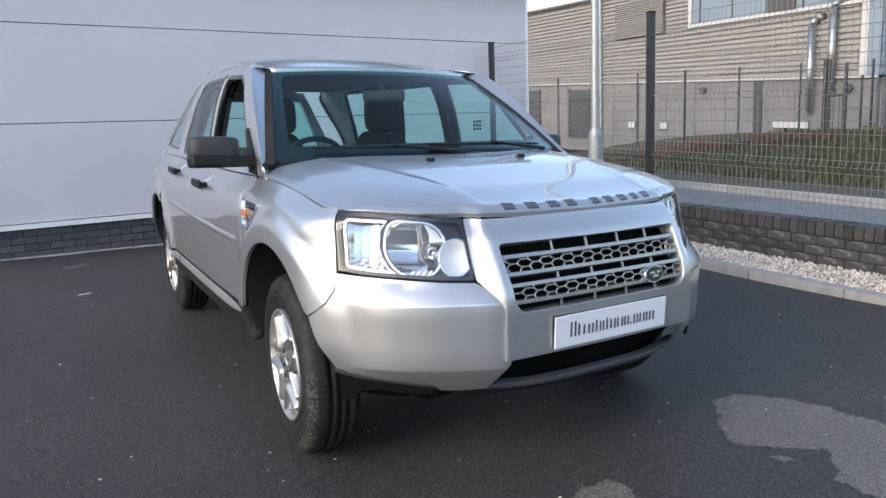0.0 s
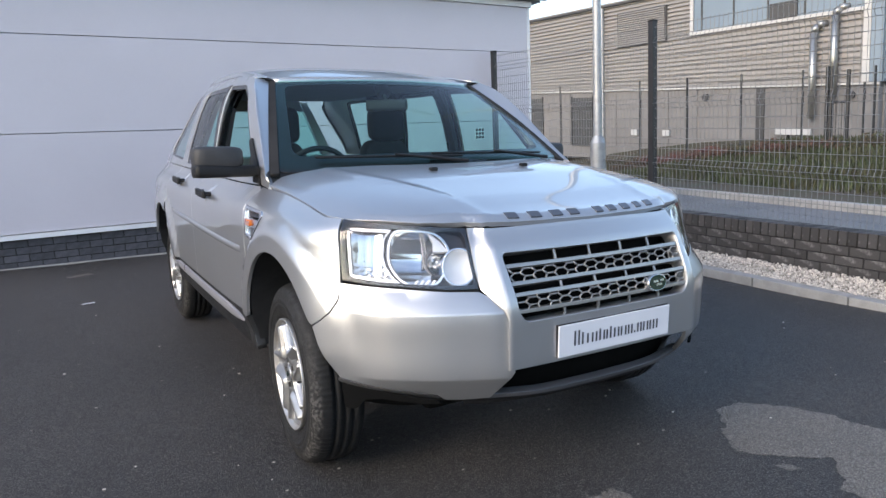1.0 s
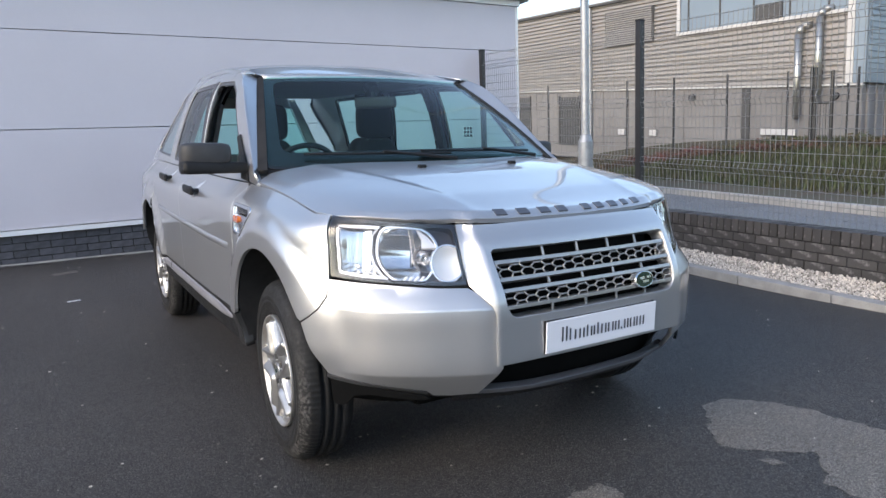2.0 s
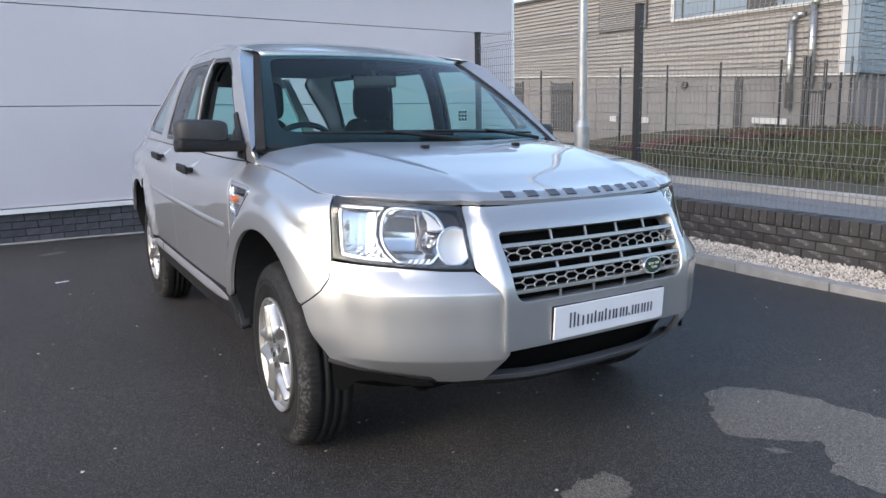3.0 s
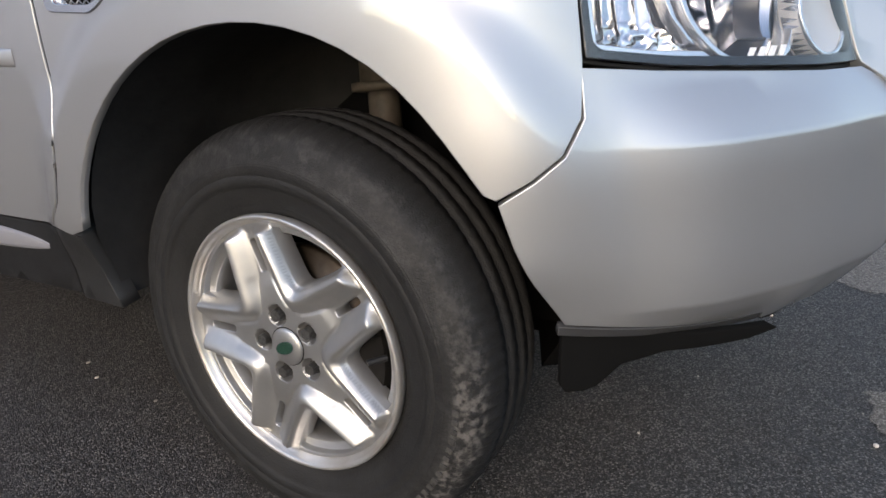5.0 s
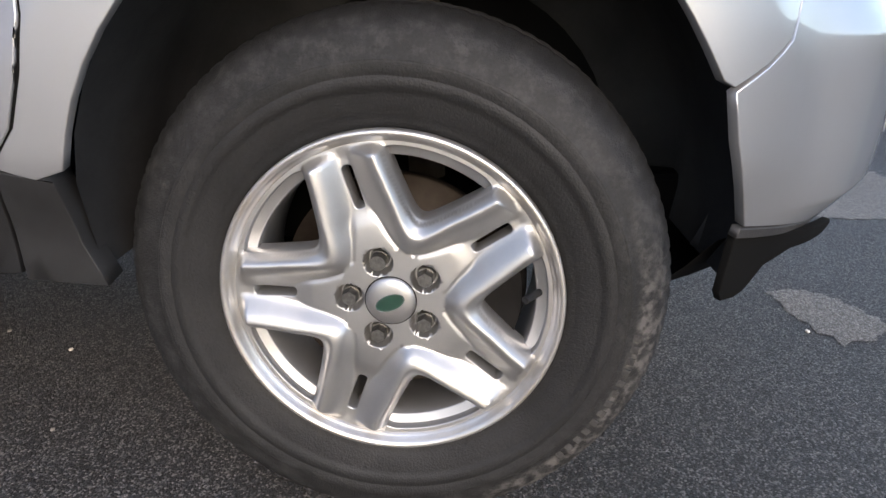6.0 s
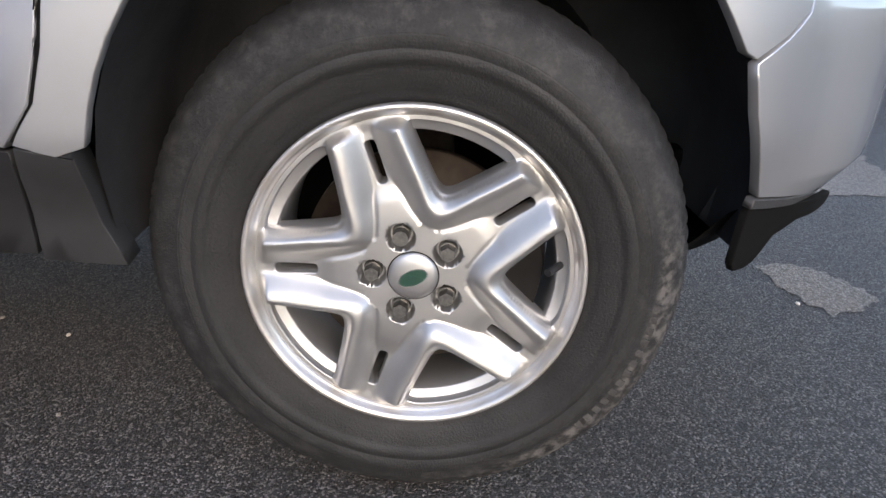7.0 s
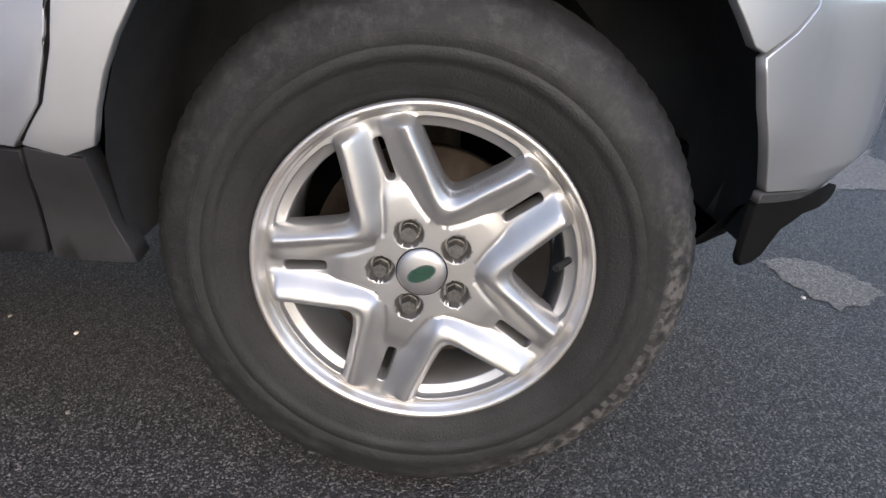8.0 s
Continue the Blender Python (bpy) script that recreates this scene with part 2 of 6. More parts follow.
GALV = material("galvanised", (0.40, 0.41, 0.42), rough=0.45, metal=0.6, vary=0.2, vary_scale=18, fine=0.08, fine_scale=120)
BLACK_STEEL = material("black_steel", (0.018, 0.018, 0.020), rough=0.45, vary=0.3, vary_scale=8)
WIRE = material("fence_wire", (0.20, 0.203, 0.21), rough=0.45, metal=0.4)
GRASS_SOIL = material("verge_earth", (0.06, 0.065, 0.034), rough=0.95, vary=0.5, vary_scale=1.5, color_b=(0.08, 0.055, 0.036), bump=0.6, bump_scale=20)
GRASS = material("grass_blades", (0.050, 0.070, 0.024), rough=0.8, island=0.45, vary=0.3, vary_scale=1.2, color_b=(0.07, 0.06, 0.032))
SHRUB = material("shrub_leaves", (0.055, 0.065, 0.025), rough=0.7, island=0.5, vary=0.6, vary_scale=0.8, color_b=(0.12, 0.036, 0.030))
CLAD_BEIGE = material("cladding_beige", (0.250, 0.236, 0.230), rough=0.5, vary=0.1, vary_scale=0.6, metal=0.1)
BLOCKWORK = material("blockwork", (0.205, 0.194, 0.188), rough=0.9, vary=0.2, vary_scale=0.9, fine=0.1, fine_scale=30, rand=0.05)
YARD_WALL = material("yard_wall", (0.24, 0.22, 0.20), rough=0.9, vary=0.25, vary_scale=0.3)
DULL_WHITE = material("weathered_white", (0.48, 0.47, 0.465), rough=0.5, vary=0.12, vary_scale=2)
CLAD_BLUE = material("cladding_blue", (0.16, 0.215, 0.27), rough=0.45, vary=0.1, vary_scale=0.7)
RED_WALL = material("red_brickwork", (0.20, 0.052, 0.045), rough=0.85, vary=0.35, vary_scale=2.0, fine=0.3, fine_scale=14)
DARK_DOOR = material("dark_door", (0.035, 0.035, 0.038), rough=0.5, vary=0.3)
BRIGHT_METAL = material("duct_metal", (0.42, 0.415, 0.40), rough=0.35, metal=0.8, vary=0.15)


# ---- building helpers ----
def part(name, bm, mat, parent=None, label="", smooth=False, loc=None):
    """Links a bmesh as one mesh object, under its thing if one is given."""
    me = bpy.data.meshes.new(name)
    bm.to_mesh(me)
    bm.free()
    return linked(name, me, mat, parent, label, smooth, loc)


def linked(name, me, mat, parent=None, label="", smooth=False, loc=None):
    if not me.materials:
        me.materials.append(mat)
    if smooth:
        me.polygons.foreach_set("use_smooth", [True] * len(me.polygons))
    ob = new(name, me)
    if parent:
        ob.parent = parent
    if loc is not None:
        ob.matrix_basis = loc if isinstance(loc, Matrix) else Matrix.Translation(loc)
    if label:
        ob["label"] = label
    return ob


def empty(name, at=(0, 0, 0), label="", category="", group="", kind=""):
    e = new(name)
    e.location = at
    e.empty_display_size = 0.1
    return tagged(e, label, category, group, kind)


def box(bm, lo, hi, bevel=0.0, m=None):
    """A box from corner to corner, its edges rounded by bevel."""
    size = [b - a for a, b in zip(lo, hi)]
    mid = [(a + b) / 2 for a, b in zip(lo, hi)]
    r = bmesh.ops.create_cube(bm, size=1, matrix=(m or Matrix()) @ Matrix.LocRotScale(mid, None, size))
    if bevel:
        edges = list({e for v in r["verts"] for e in v.link_edges})
        bmesh.ops.bevel(bm, geom=edges, offset=bevel, segments=2, affect="EDGES", profile=0.7)


def cushion(bm, lo, hi, power=.45):
    """A well rounded upholstered block from corner to corner."""
    r = bmesh.ops.create_uvsphere(bm, u_segments=24, v_segments=14, radius=1)
    for v in r["verts"]:
        v.co = Vector([(a + b) / 2 + (b - a) / 2 * math.copysign(abs(c)**power, c) for a, b, c in zip(lo, hi, v.co)])


def rod(bm, a, b, r, seg=10, r2=None, caps=True):
    """A round bar from a to b."""
    a, b = Vector(a), Vector(b)
    m = Matrix.Translation((a + b) / 2) @ (b - a).to_track_quat("Z", "Y").to_matrix().to_4x4()
    bmesh.ops.create_cone(bm, cap_ends=caps, segments=seg, radius1=r, radius2=r if r2 is None else r2, depth=(b - a).length, matrix=m)


def tube(bm, pts, r, seg=8):
    """A bent round bar through the points."""
    rings = []
    for i, p in enumerate(pts):
        d = (pts[min(i + 1, len(pts) - 1)] - pts[max(i - 1, 0)]).normalized()
        m = Matrix.Translation(p) @ d.to_track_quat("Z", "Y").to_matrix().to_4x4()
        rings.append([bm.verts.new(m @ Vector((r * math.cos(2 * math.pi * k / seg), r * math.sin(2 * math.pi * k / seg), 0))) for k in range(seg)])
    for a, b in zip(rings, rings[1:]):
        for k in range(seg):
            j = (k + 1) % seg
            bm.faces.new((a[k], a[j], b[j], b[k]))
    bm.faces.new(rings[0][::-1]), bm.faces.new(rings[-1])


def lathe(bm, profile, seg, axis="x", close=False, at=(0, 0, 0)):
    """Revolves (radius, along) pairs round the axis through at."""
    rings = []
    for r, a in profile:
        ring = []
        for i in range(seg):
            w = 2 * math.pi * i / seg
            c, s = r * math.cos(w), r * math.sin(w)
            ring.append(bm.verts.new(Vector((a, s, c) if axis == "x" else (c, s, a)) + Vector(at)))
        rings.append(ring)
    for k in range(len(rings) - 1 + (1 if close else 0)):
        p, q = rings[k], rings[(k + 1) % len(rings)]
        for i in range(seg):
            j = (i + 1) % seg
            bm.faces.new((p[i], p[j], q[j], q[i]))
    return rings


def sheet(name, verts, faces, mat, parent=None, label="", smooth=True):
    me = bpy.data.meshes.new(name)
    me.from_pydata(verts, [], faces)
    me.update()
    return linked(name, me, mat, parent, label, smooth)


# ---- ground and setting ----
def ramp01(a, b, x):
    s = min(max((x - a) / (b - a), 0.0), 1.0)
    return s * s * (3 - 2 * s)


def rise(y):
    """The forecourt climbs gently towards the building, and the car stands on that slope."""
    return 0.0425 * (0.5 * (y - 0.05)**2 if 0.05 < y < 1.05 else max(0.0, y - 0.55))


def ground_z(x, y):
    """The tarmac rises towards the building, and falls towards the car from the kerb."""
    return rise(min(y, 5.6)) + 0.030 * ramp01(2.9, 5.4, y) + 0.085 * ramp01(1.3, 3.05, x) * (1 - 0.6 * ramp01(3.5, 6.0, y)) * (1 - 0.5 * ramp01(1.0, 3.0, y))


def grid_sheet(name, xs, ys, zf, mat, parent=None, label=""):
    verts = [(x, y, zf(x, y)) for y in ys for x in xs]
    w = len(xs)
    faces = [(j * w + i, j * w + i + 1, (j + 1) * w + i + 1, (j + 1) * w + i) for j in range(len(ys) - 1) for i in range(w - 1)]
    return sheet(name, verts, faces, mat, parent, label)


def steps(*spans):
    out = []
    for a, b, d in spans:
        k = max(1, round((b - a) / d))
        out += [a + (b - a) * i / k for i in range(k)]
    return out + [spans[-1][1]]


ground = grid_sheet("ground", steps((-400, -20, 60), (-20, -4, 2), (-4, 4.5, 0.25), (4.5, 20, 3), (20, 400, 60)),
                    steps((-400, -20, 60), (-20, -4, 2), (-4, 7.5, 0.25), (7.5, 20, 3), (20, 400, 60)),
                    lambda x, y: ground_z(x, y) if x < 4.6 else ground_z(4.5, y) - 0.1, TARMAC)
tagged(ground, "dark grey tarmac forecourt with fine chippings", "tarmac", kind="structure")


def blot(name, outline, label, ragged=0.018):
    """A dry pale patch on the tarmac with a ragged edge, a few millimetres thick."""
    pts = []
    for (ax, ay), (bx, by) in zip(outline, outline[1:] + outline[:1]):
        k = max(2, int(math.hypot(bx - ax, by - ay) / 0.02))
        for i in range(k):
            s = i / k
            p = Vector((ax + (bx - ax) * s, ay + (by - ay) * s, 0))
            w = noise.noise(p * 9) * ragged * 2 + noise.noise(p * 40) * ragged + noise.noise(p * 110) * ragged * 0.5
            d = Vector((by - ay, ax - bx, 0)).normalized()
            pts.append(p + d * w)
    bm = bmesh.new()
    vs = [bm.verts.new((p.x, p.y, ground_z(p.x, p.y) + 0.0018)) for p in pts]
    f = bm.faces.new(vs)
    if f.normal.z < 0:
        f.normal_flip()
    bmesh.ops.triangulate(bm, faces=[f])
    return tagged(part(name, bm, PATCH), label, "tarmac patch", kind="structure")


blot("pale_patch", [(0.90, -0.63), (1.05, -0.62), (1.20, -0.82), (1.27, -1.22), (1.30, -1.9), (0.60, -1.75), (0.62, -1.34), (0.82, -1.20), (0.68, -1.04), (0.58, -0.94), (0.74, -0.78)],
     "pale dry patch of worn tarmac with a ragged edge")
blot("pale_patch", [(-0.30, -0.96), (-0.18, -0.90), (-0.02, -0.88), (0.0, -1.0), (-0.10, -1.07), (-0.22, -1.10)], "small pale dry patch of worn tarmac")
blot("pale_patch", [(0.60, -1.10), (0.65, -1.12), (0.66, -1.17), (0.61, -1.16)], "tiny pale dry patch on the tarmac", 0.008)
blot("pale_patch", [(-1.57, 4.72), (-1.50, 4.79), (-1.38, 4.81), (-1.34, 4.75), (-1.42, 4.70), (-1.52, 4.68)], "small pale stain on the tarmac by the wall", 0.012)
blot("pale_patch", [(-1.91, 4.12), (-1.88, 4.15), (-1.86, 4.12), (-1.89, 4.10)], "tiny pale stain on the tarmac", 0.006)

# Building with flush horizontal cladding panels over a blue brick plinth, hung a little out of level with the tarmac.
WALL_Y, WALL_S = 5.60, 0.04


def wall_pt(x, out, z):
    """A place on the building's front: x along, out towards the forecourt, z up."""
    return (x, WALL_Y + WALL_S * x - out, z + 0.016 * (x + 2))


def wall_box(name, x0, x1, o0, o1, z0, z1, mat, parent, label="", bevel=0.0, shared=None):
    bm = bmesh.new()
    box(bm, (x0, -o1, z0), (x1, -o0, z1), bevel)
    for v in bm.verts:
        v.co = Vector(wall_pt(v.co.x, -v.co.y, v.co.z))
    return part(name, bm, mat, parent, label)


wall_north = empty("wall_north", (0, 0, 0), "white flush panel-clad building wall above a brick plinth", "building wall", kind="structure")
wall_box("wall_core", -14.5, 4.72, -9.0, -0.085, -0.3, 3.22, FLASHING, wall_north)
TOPS = [0.585, 1.585, 2.570, 3.215]
for a, b in zip(TOPS, TOPS[1:]):
    wall_box("cladding_panel", -14.5, 4.75, -0.08, 0.0, a + 0.004, b - 0.004, PANEL, wall_north, bevel=0.004)
wall_box("corner_trim", 4.752, 4.80, -0.3, 0.004, 0.6, 3.215, FLASHING, wall_north)
wall_box("fascia", -14.5, 4.82, -0.3, 0.030, 3.218, 3.300, FLASHING, wall_north, "white fascia strip under the gutter", 0.004)
# rounded grey gutter along the eave, and the low roof behind it
bm = bmesh.new()
ends = []
for x in (-14.5, 5.02):
    prof = [(0.0, 3.302)] + [(0.13 - 0.13 * math.cos(radians(w)), 3.405 - 0.10 * math.sin(radians(w))) for w in range(20, 161, 14)] + [(0.275, 3.47), (0.275, 3.50), (0.0, 3.50)]
    ends.append([bm.verts.new(wall_pt(x, o, z)) for o, z in prof])
for i in range(len(ends[0])):
    j = (i + 1) % len(ends[0])
    bm.faces.new((ends[0][i], ends[0][j], ends[1][j], ends[1][i]))
bm.faces.new(ends[0][::-1]), bm.faces.new(ends[1])
bmesh.ops.recalc_face_normals(bm, faces=bm.faces)
part("gutter", bm, GALV, wall_north, "rounded grey metal gutter along the eave")
wall_box("roof", -14.5, 5.0, -9.0, -0.002, 3.302, 3.52, GALV, wall_north)
wall_box("flashing", -14.5, 4.78, -0.08, 0.035, 0.530, 0.578, FLASHING, wall_north, "white drip flashing under the panels", 0.003)
wall_box("plinth_mortar", -14.5, 4.70, -0.08, -0.018, -0.1, 0.528, MORTAR, wall_north)
# small pale air brick with nine dark openings
vent_plate = wall_box("air_brick", 3.745, 3.915, -.004, .004, 1.325, 1.495, FLASHING, wall_north, "small white air vent with nine square holes")
for i in range(3):
    for j in range(3):
        wall_box("vent_hole", 3.757 + i * .053, 3.797 + i * .053, .0042, .0058, 1.337 + j * .053, 1.377 + j * .053, MORTAR, vent_plate)
# concrete apron strip at the foot of the plinth
bm = bmesh.new()
for i in range(120):
    x = -8 + i * 0.1
    w = 0.05 + 0.03 * noise.noise(Vector((x * 2.2, 3, 0))) + 0.02 * noise.noise(Vector((x * 9, 5, 0)))
    vs = [bm.verts.new(p) for p in ((x, WALL_Y + WALL_S * x, 0), (x + 0.1, WALL_Y + WALL_S * (x + 0.1), 0))]
    w2 = 0.05 + 0.03 * noise.noise(Vector(((x + 0.1) * 2.2, 3, 0))) + 0.02 * noise.noise(Vector(((x + 0.1) * 9, 5, 0)))
    ws = [bm.verts.new(p) for p in ((x + 0.1, WALL_Y + WALL_S * (x + 0.1) - w2 - 0.06, 0), (x, WALL_Y + WALL_S * x - w - 0.06, 0))]
    bm.faces.new(vs + ws)
for v in bm.verts:
    v.co.z = ground_z(v.co.x, v.co.y) + 0.006
bmesh.ops.recalc_face_normals(bm, faces=bm.faces)
tagged(part("footing_strip", bm, CONCRETE), "rough mortar strip along the foot of the plinth", "footing", kind="structure")

# Low garden wall, gravel strip and kerb along the forecourt's side.
SIDE_X, SIDE_S = 3.56, 0.07


def side_pt(y, out, z):
    """A place along the forecourt's side: y along, out towards the forecourt."""
    return (SIDE_X + SIDE_S * (y - 1.5) - out, y, z + 0.030 * (y - 1.0))


def side_box(bm, y0, y1, o0, o1, z0, z1, bevel=0.0):
    b2 = bmesh.new()
    box(b2, (-o1, y0, z0), (-o0, y1, z1), bevel)
    for v in b2.verts:
        v.co = Vector(side_pt(v.co.y, -v.co.x, v.co.z))
    me = bpy.data.meshes.new("tmp")
    b2.to_mesh(me)
    b2.free()
    bm.from_mesh(me)
    bpy.data.meshes.remove(me)


garden_wall = empty("garden_wall", (0, 0, 0), "low wall of dark stained bricks with a brick-on-edge top", "brick wall", kind="structure")
bm = bmesh.new()
side_box(bm, -5.0, 5.4, -0.20, -0.008, -0.1, 0.545)
part("mortar_core", bm, MORTAR, garden_wall)
bm = bmesh.new()
side_box(bm, -6.0, 5.4, 0.0, 0.37, -0.1, 0.165)
for v in bm.verts:
    if v.co.z > side_pt(v.co.y, 0, .1)[2] and v.co.x > side_pt(v.co.y, .2, 0)[0]:
        v.co.z += .036
tagged(part("gravel_bed", bm, SOIL), "bed of pale earth under the gravel", "bed", kind="structure")
kerb = empty("kerb", (0, 0, 0), "pale grey concrete kerb with rounded top edge", "kerb", kind="structure")
y = -5.4
while y < 5.2:
    bm = bmesh.new()
    side_box(bm, y, y + 0.76, 0.35, 0.475, -0.15, 0.175, 0.016)
    part("kerb_stone", bm, CONCRETE, kerb)
    y += 0.768

# Plain walls added on the sides never looked at, dark to throw back less light.
for nm, lo, hi in (("wall_west", (-61, -60, -.5), (-60, 80, 2.6)), ("wall_south", (-60, -46, -.5), (60, -45, 6.0))):
    bm = bmesh.new()
    box(bm, lo, hi)
    tagged(part(nm, bm, YARD_WALL), "plain grey unseen wall added to close the yard", "boundary wall", kind="structure")

# Road, verge and far ground beyond the garden wall.
def verge_z(x, y):
    far = ramp01(0.0, 9.0, (x - 7.4) - 0.42 * (y - 1.9))
    return 0.30 + 0.25 * far + 0.055 * max(0.0, min(y, 40.0) + 2.0) * far


road = sheet("road", [(3.72, -3, 0.26), (5.9, -3, 0.26), (34, 64, 0.26), (5.4, 64, 0.26)], [(0, 1, 2, 3)], ROAD)
tagged(road, "grey asphalt road behind the low wall", "road", kind="structure")
road_kerb = empty("road_kerb", (0, 0, 0), "pale concrete kerb along the far side of the road", "kerb", kind="structure")
a, d = Vector((5.72, -1.6, 0.0)), Vector((0.42, 1.0, 0.0)).normalized()
for i in range(30):
    bm = bmesh.new()
    box(bm, (0, 0.006, 0.1), (0.15, 0.909, 0.375), 0.015)
    part("kerb_stone", bm, CONCRETE, road_kerb, loc=Matrix.Translation(a + d * (0.915 * i)) @ Matrix.Rotation(math.atan2(d.y, d.x) - math.pi / 2, 4, "Z"))
vs, fs = [], []
us = [0.0, 0.6, 1.2, 2, 3, 4, 5, 6.5, 8, 10, 13, 18, 30, 80, 300]
vv = [-120, -60, -30, -14, -8, -4, -2, 0, 2, 4, 6, 8, 10, 12, 15, 18, 22, 28, 40, 80, 300]
for v in vv:
    for u in us:
        px, py = 5.9 + 0.387 * v + u * 0.92, -1.6 + 0.92 * v - u * 0.387
        vs.append((px, py, max(verge_z(px, py), 0.30)))
for j in range(len(vv) - 1):
    for i in range(len(us) - 1):
        k = j * len(us) + i
        fs.append((k, k + 1, k + 1 + len(us), k + len(us)))
verge = sheet("verge", vs, fs, GRASS_SOIL)
tagged(verge, "rough green and brown grass verge", "grass verge", kind="structure")


# ---- car body surface: a plan outline walked from the nose to the tail, drawn in by height ----
def curve_through(knots, values):
    """A cubic curve through the values at the knots."""
    k, v = np.array(knots, float), np.array(values, float)
    d = np.diff(v, axis=0) / np.diff(k).reshape(-1, *([1] * (v.ndim - 1)))
    m = np.concatenate([d[:1], (d[1:] + d[:-1]) / 2, d[-1:]])

    def at(x):
        x = min(max(x, k[0]), k[-1])
        i = min(max(int(np.searchsorted(k, x)) - 1, 0), len(k) - 2)
        h = k[i + 1] - k[i]
        s = (x - k[i]) / h
        return (2 * s**3 - 3 * s**2 + 1) * v[i] + (s**3 - 2 * s**2 + s) * h * m[i] + (3 * s**2 - 2 * s**3) * v[i + 1] + (s**3 - s**2) * h * m[i + 1]
    return at


OUTLINE = [(0, -.862), (.25, -.848), (.43, -.802), (.58, -.730), (.71, -.632), (.82, -.520), (.876, -.440), (.910, -.365), (.930, -.25), (.944, 0),
           (.948, .30), (.952, .60), (.956, 1.2), (.956, 2.0), (.950, 2.66), (.935, 3.1), (.88, 3.42), (.75, 3.55), (.4, 3.60), (0, 3.61)]
LEN = [0.0]
for a, b in zip(OUTLINE, OUTLINE[1:]):
    LEN.append(LEN[-1] + math.dist(a, b))
PLAN = curve_through(LEN, OUTLINE)
FRONT_IN = curve_through([.20, .36, .46, .60, .70, .80, .90, .97, 1.05, 1.7], [.14, .045, .010, 0, 0, .028, .055, .070, .085, .2])
SIDE_IN = curve_through([.20, .30, .45, .60, .75, .90, 1.0, 1.04, 1.07, 1.10, 1.14, 1.30, 1.50, 1.60, 1.66, 1.72],
                        [.05, .028, .011, .002, 0, 0, .008, .030, .072, .104, .118, .150, .205, .255, .310, .40])


REAR_IN = curve_through([0, 1.5, 2.0, 2.5, 3.0, 3.3, 3.62], [0, 0, .010, .048, .120, .175, .23])


def body_at(u, z):
    """The skin's place: u metres along the outline from the nose (minus: the car's left), z up; x is minus on the car's right."""
    side = -1 if u >= 0 else 1
    u = abs(u)
    p, q = PLAN(u), PLAN(u + .01) - PLAN(max(u - .01, -.01))
    if u < .01:
        q = np.array([1.0, 0.0])
    n = np.array([q[1], -q[0]]) / math.hypot(*q)
    w = ramp01(LEN[4], LEN[8], u) * (1 - ramp01(LEN[15], LEN[17], u))
    zs = z + .066 * (1 - ramp01(-.46, .34, p[1])) * ramp01(.86, .99, z)
    x, y = p - n * ((1 - w) * FRONT_IN(z) + w * SIDE_IN(zs) + .034 * ramp01(.885, .965, z) * (1 - ramp01(.50, .72, u)))
    if y > 1.5 and z > 1.08:
        x = max(0.0, x - REAR_IN(y) * ramp01(1.10, 1.62, z))
    for wy in (-.038, 2.66):
        x += .024 * (1 - ramp01(.465, .535, math.hypot(y - wy, z - .46))) * ramp01(.78, .90, x) * ramp01(.44, .56, z)
    return Vector((side * x, y, z))


def u_at(y):
    """How far along the outline the flank has this y."""
    lo, hi = 0.0, LEN[-1]
    for _ in range(40):
        mid = (lo + hi) / 2
        lo, hi = (mid, hi) if PLAN(mid)[1] < y else (lo, mid)
    return lo


def inside(p, poly):
    hit = False
    for (ax, ay), (bx, by) in zip(poly, poly[1:] + poly[:1]):
        if (ay > p[1]) != (by > p[1]) and p[0] < (bx - ax) * (p[1] - ay) / (by - ay) + ax:
            hit = not hit
    return hit


def dense(poly, step):
    out = []
    for (ax, ay), (bx, by) in zip(poly, poly[1:] + poly[:1]):
        k = max(1, round(math.hypot(bx - ax, by - ay) / step))
        out += [(ax + (bx - ax) * i / k, ay + (by - ay) * i / k) for i in range(k)]
    return out


def rounded(poly, r, seg=4):
    """The polygon with its corners rounded by about r."""
    out = []
    n = len(poly)
    for i in range(n):
        a, b, c = Vector(poly[i - 1]), Vector(poly[i]), Vector(poly[(i + 1) % n])
        ra = min(r, (a - b).length * .45)
        rc = min(r, (c - b).length * .45)
        p, q = b + (a - b).normalized() * ra, b + (c - b).normalized() * rc
        for k in range(seg + 1):
            s = k / seg
            v = p * (1 - s)**2 + b * 2 * s * (1 - s) + q * s * s
            out.append((v.x, v.y))
    return out


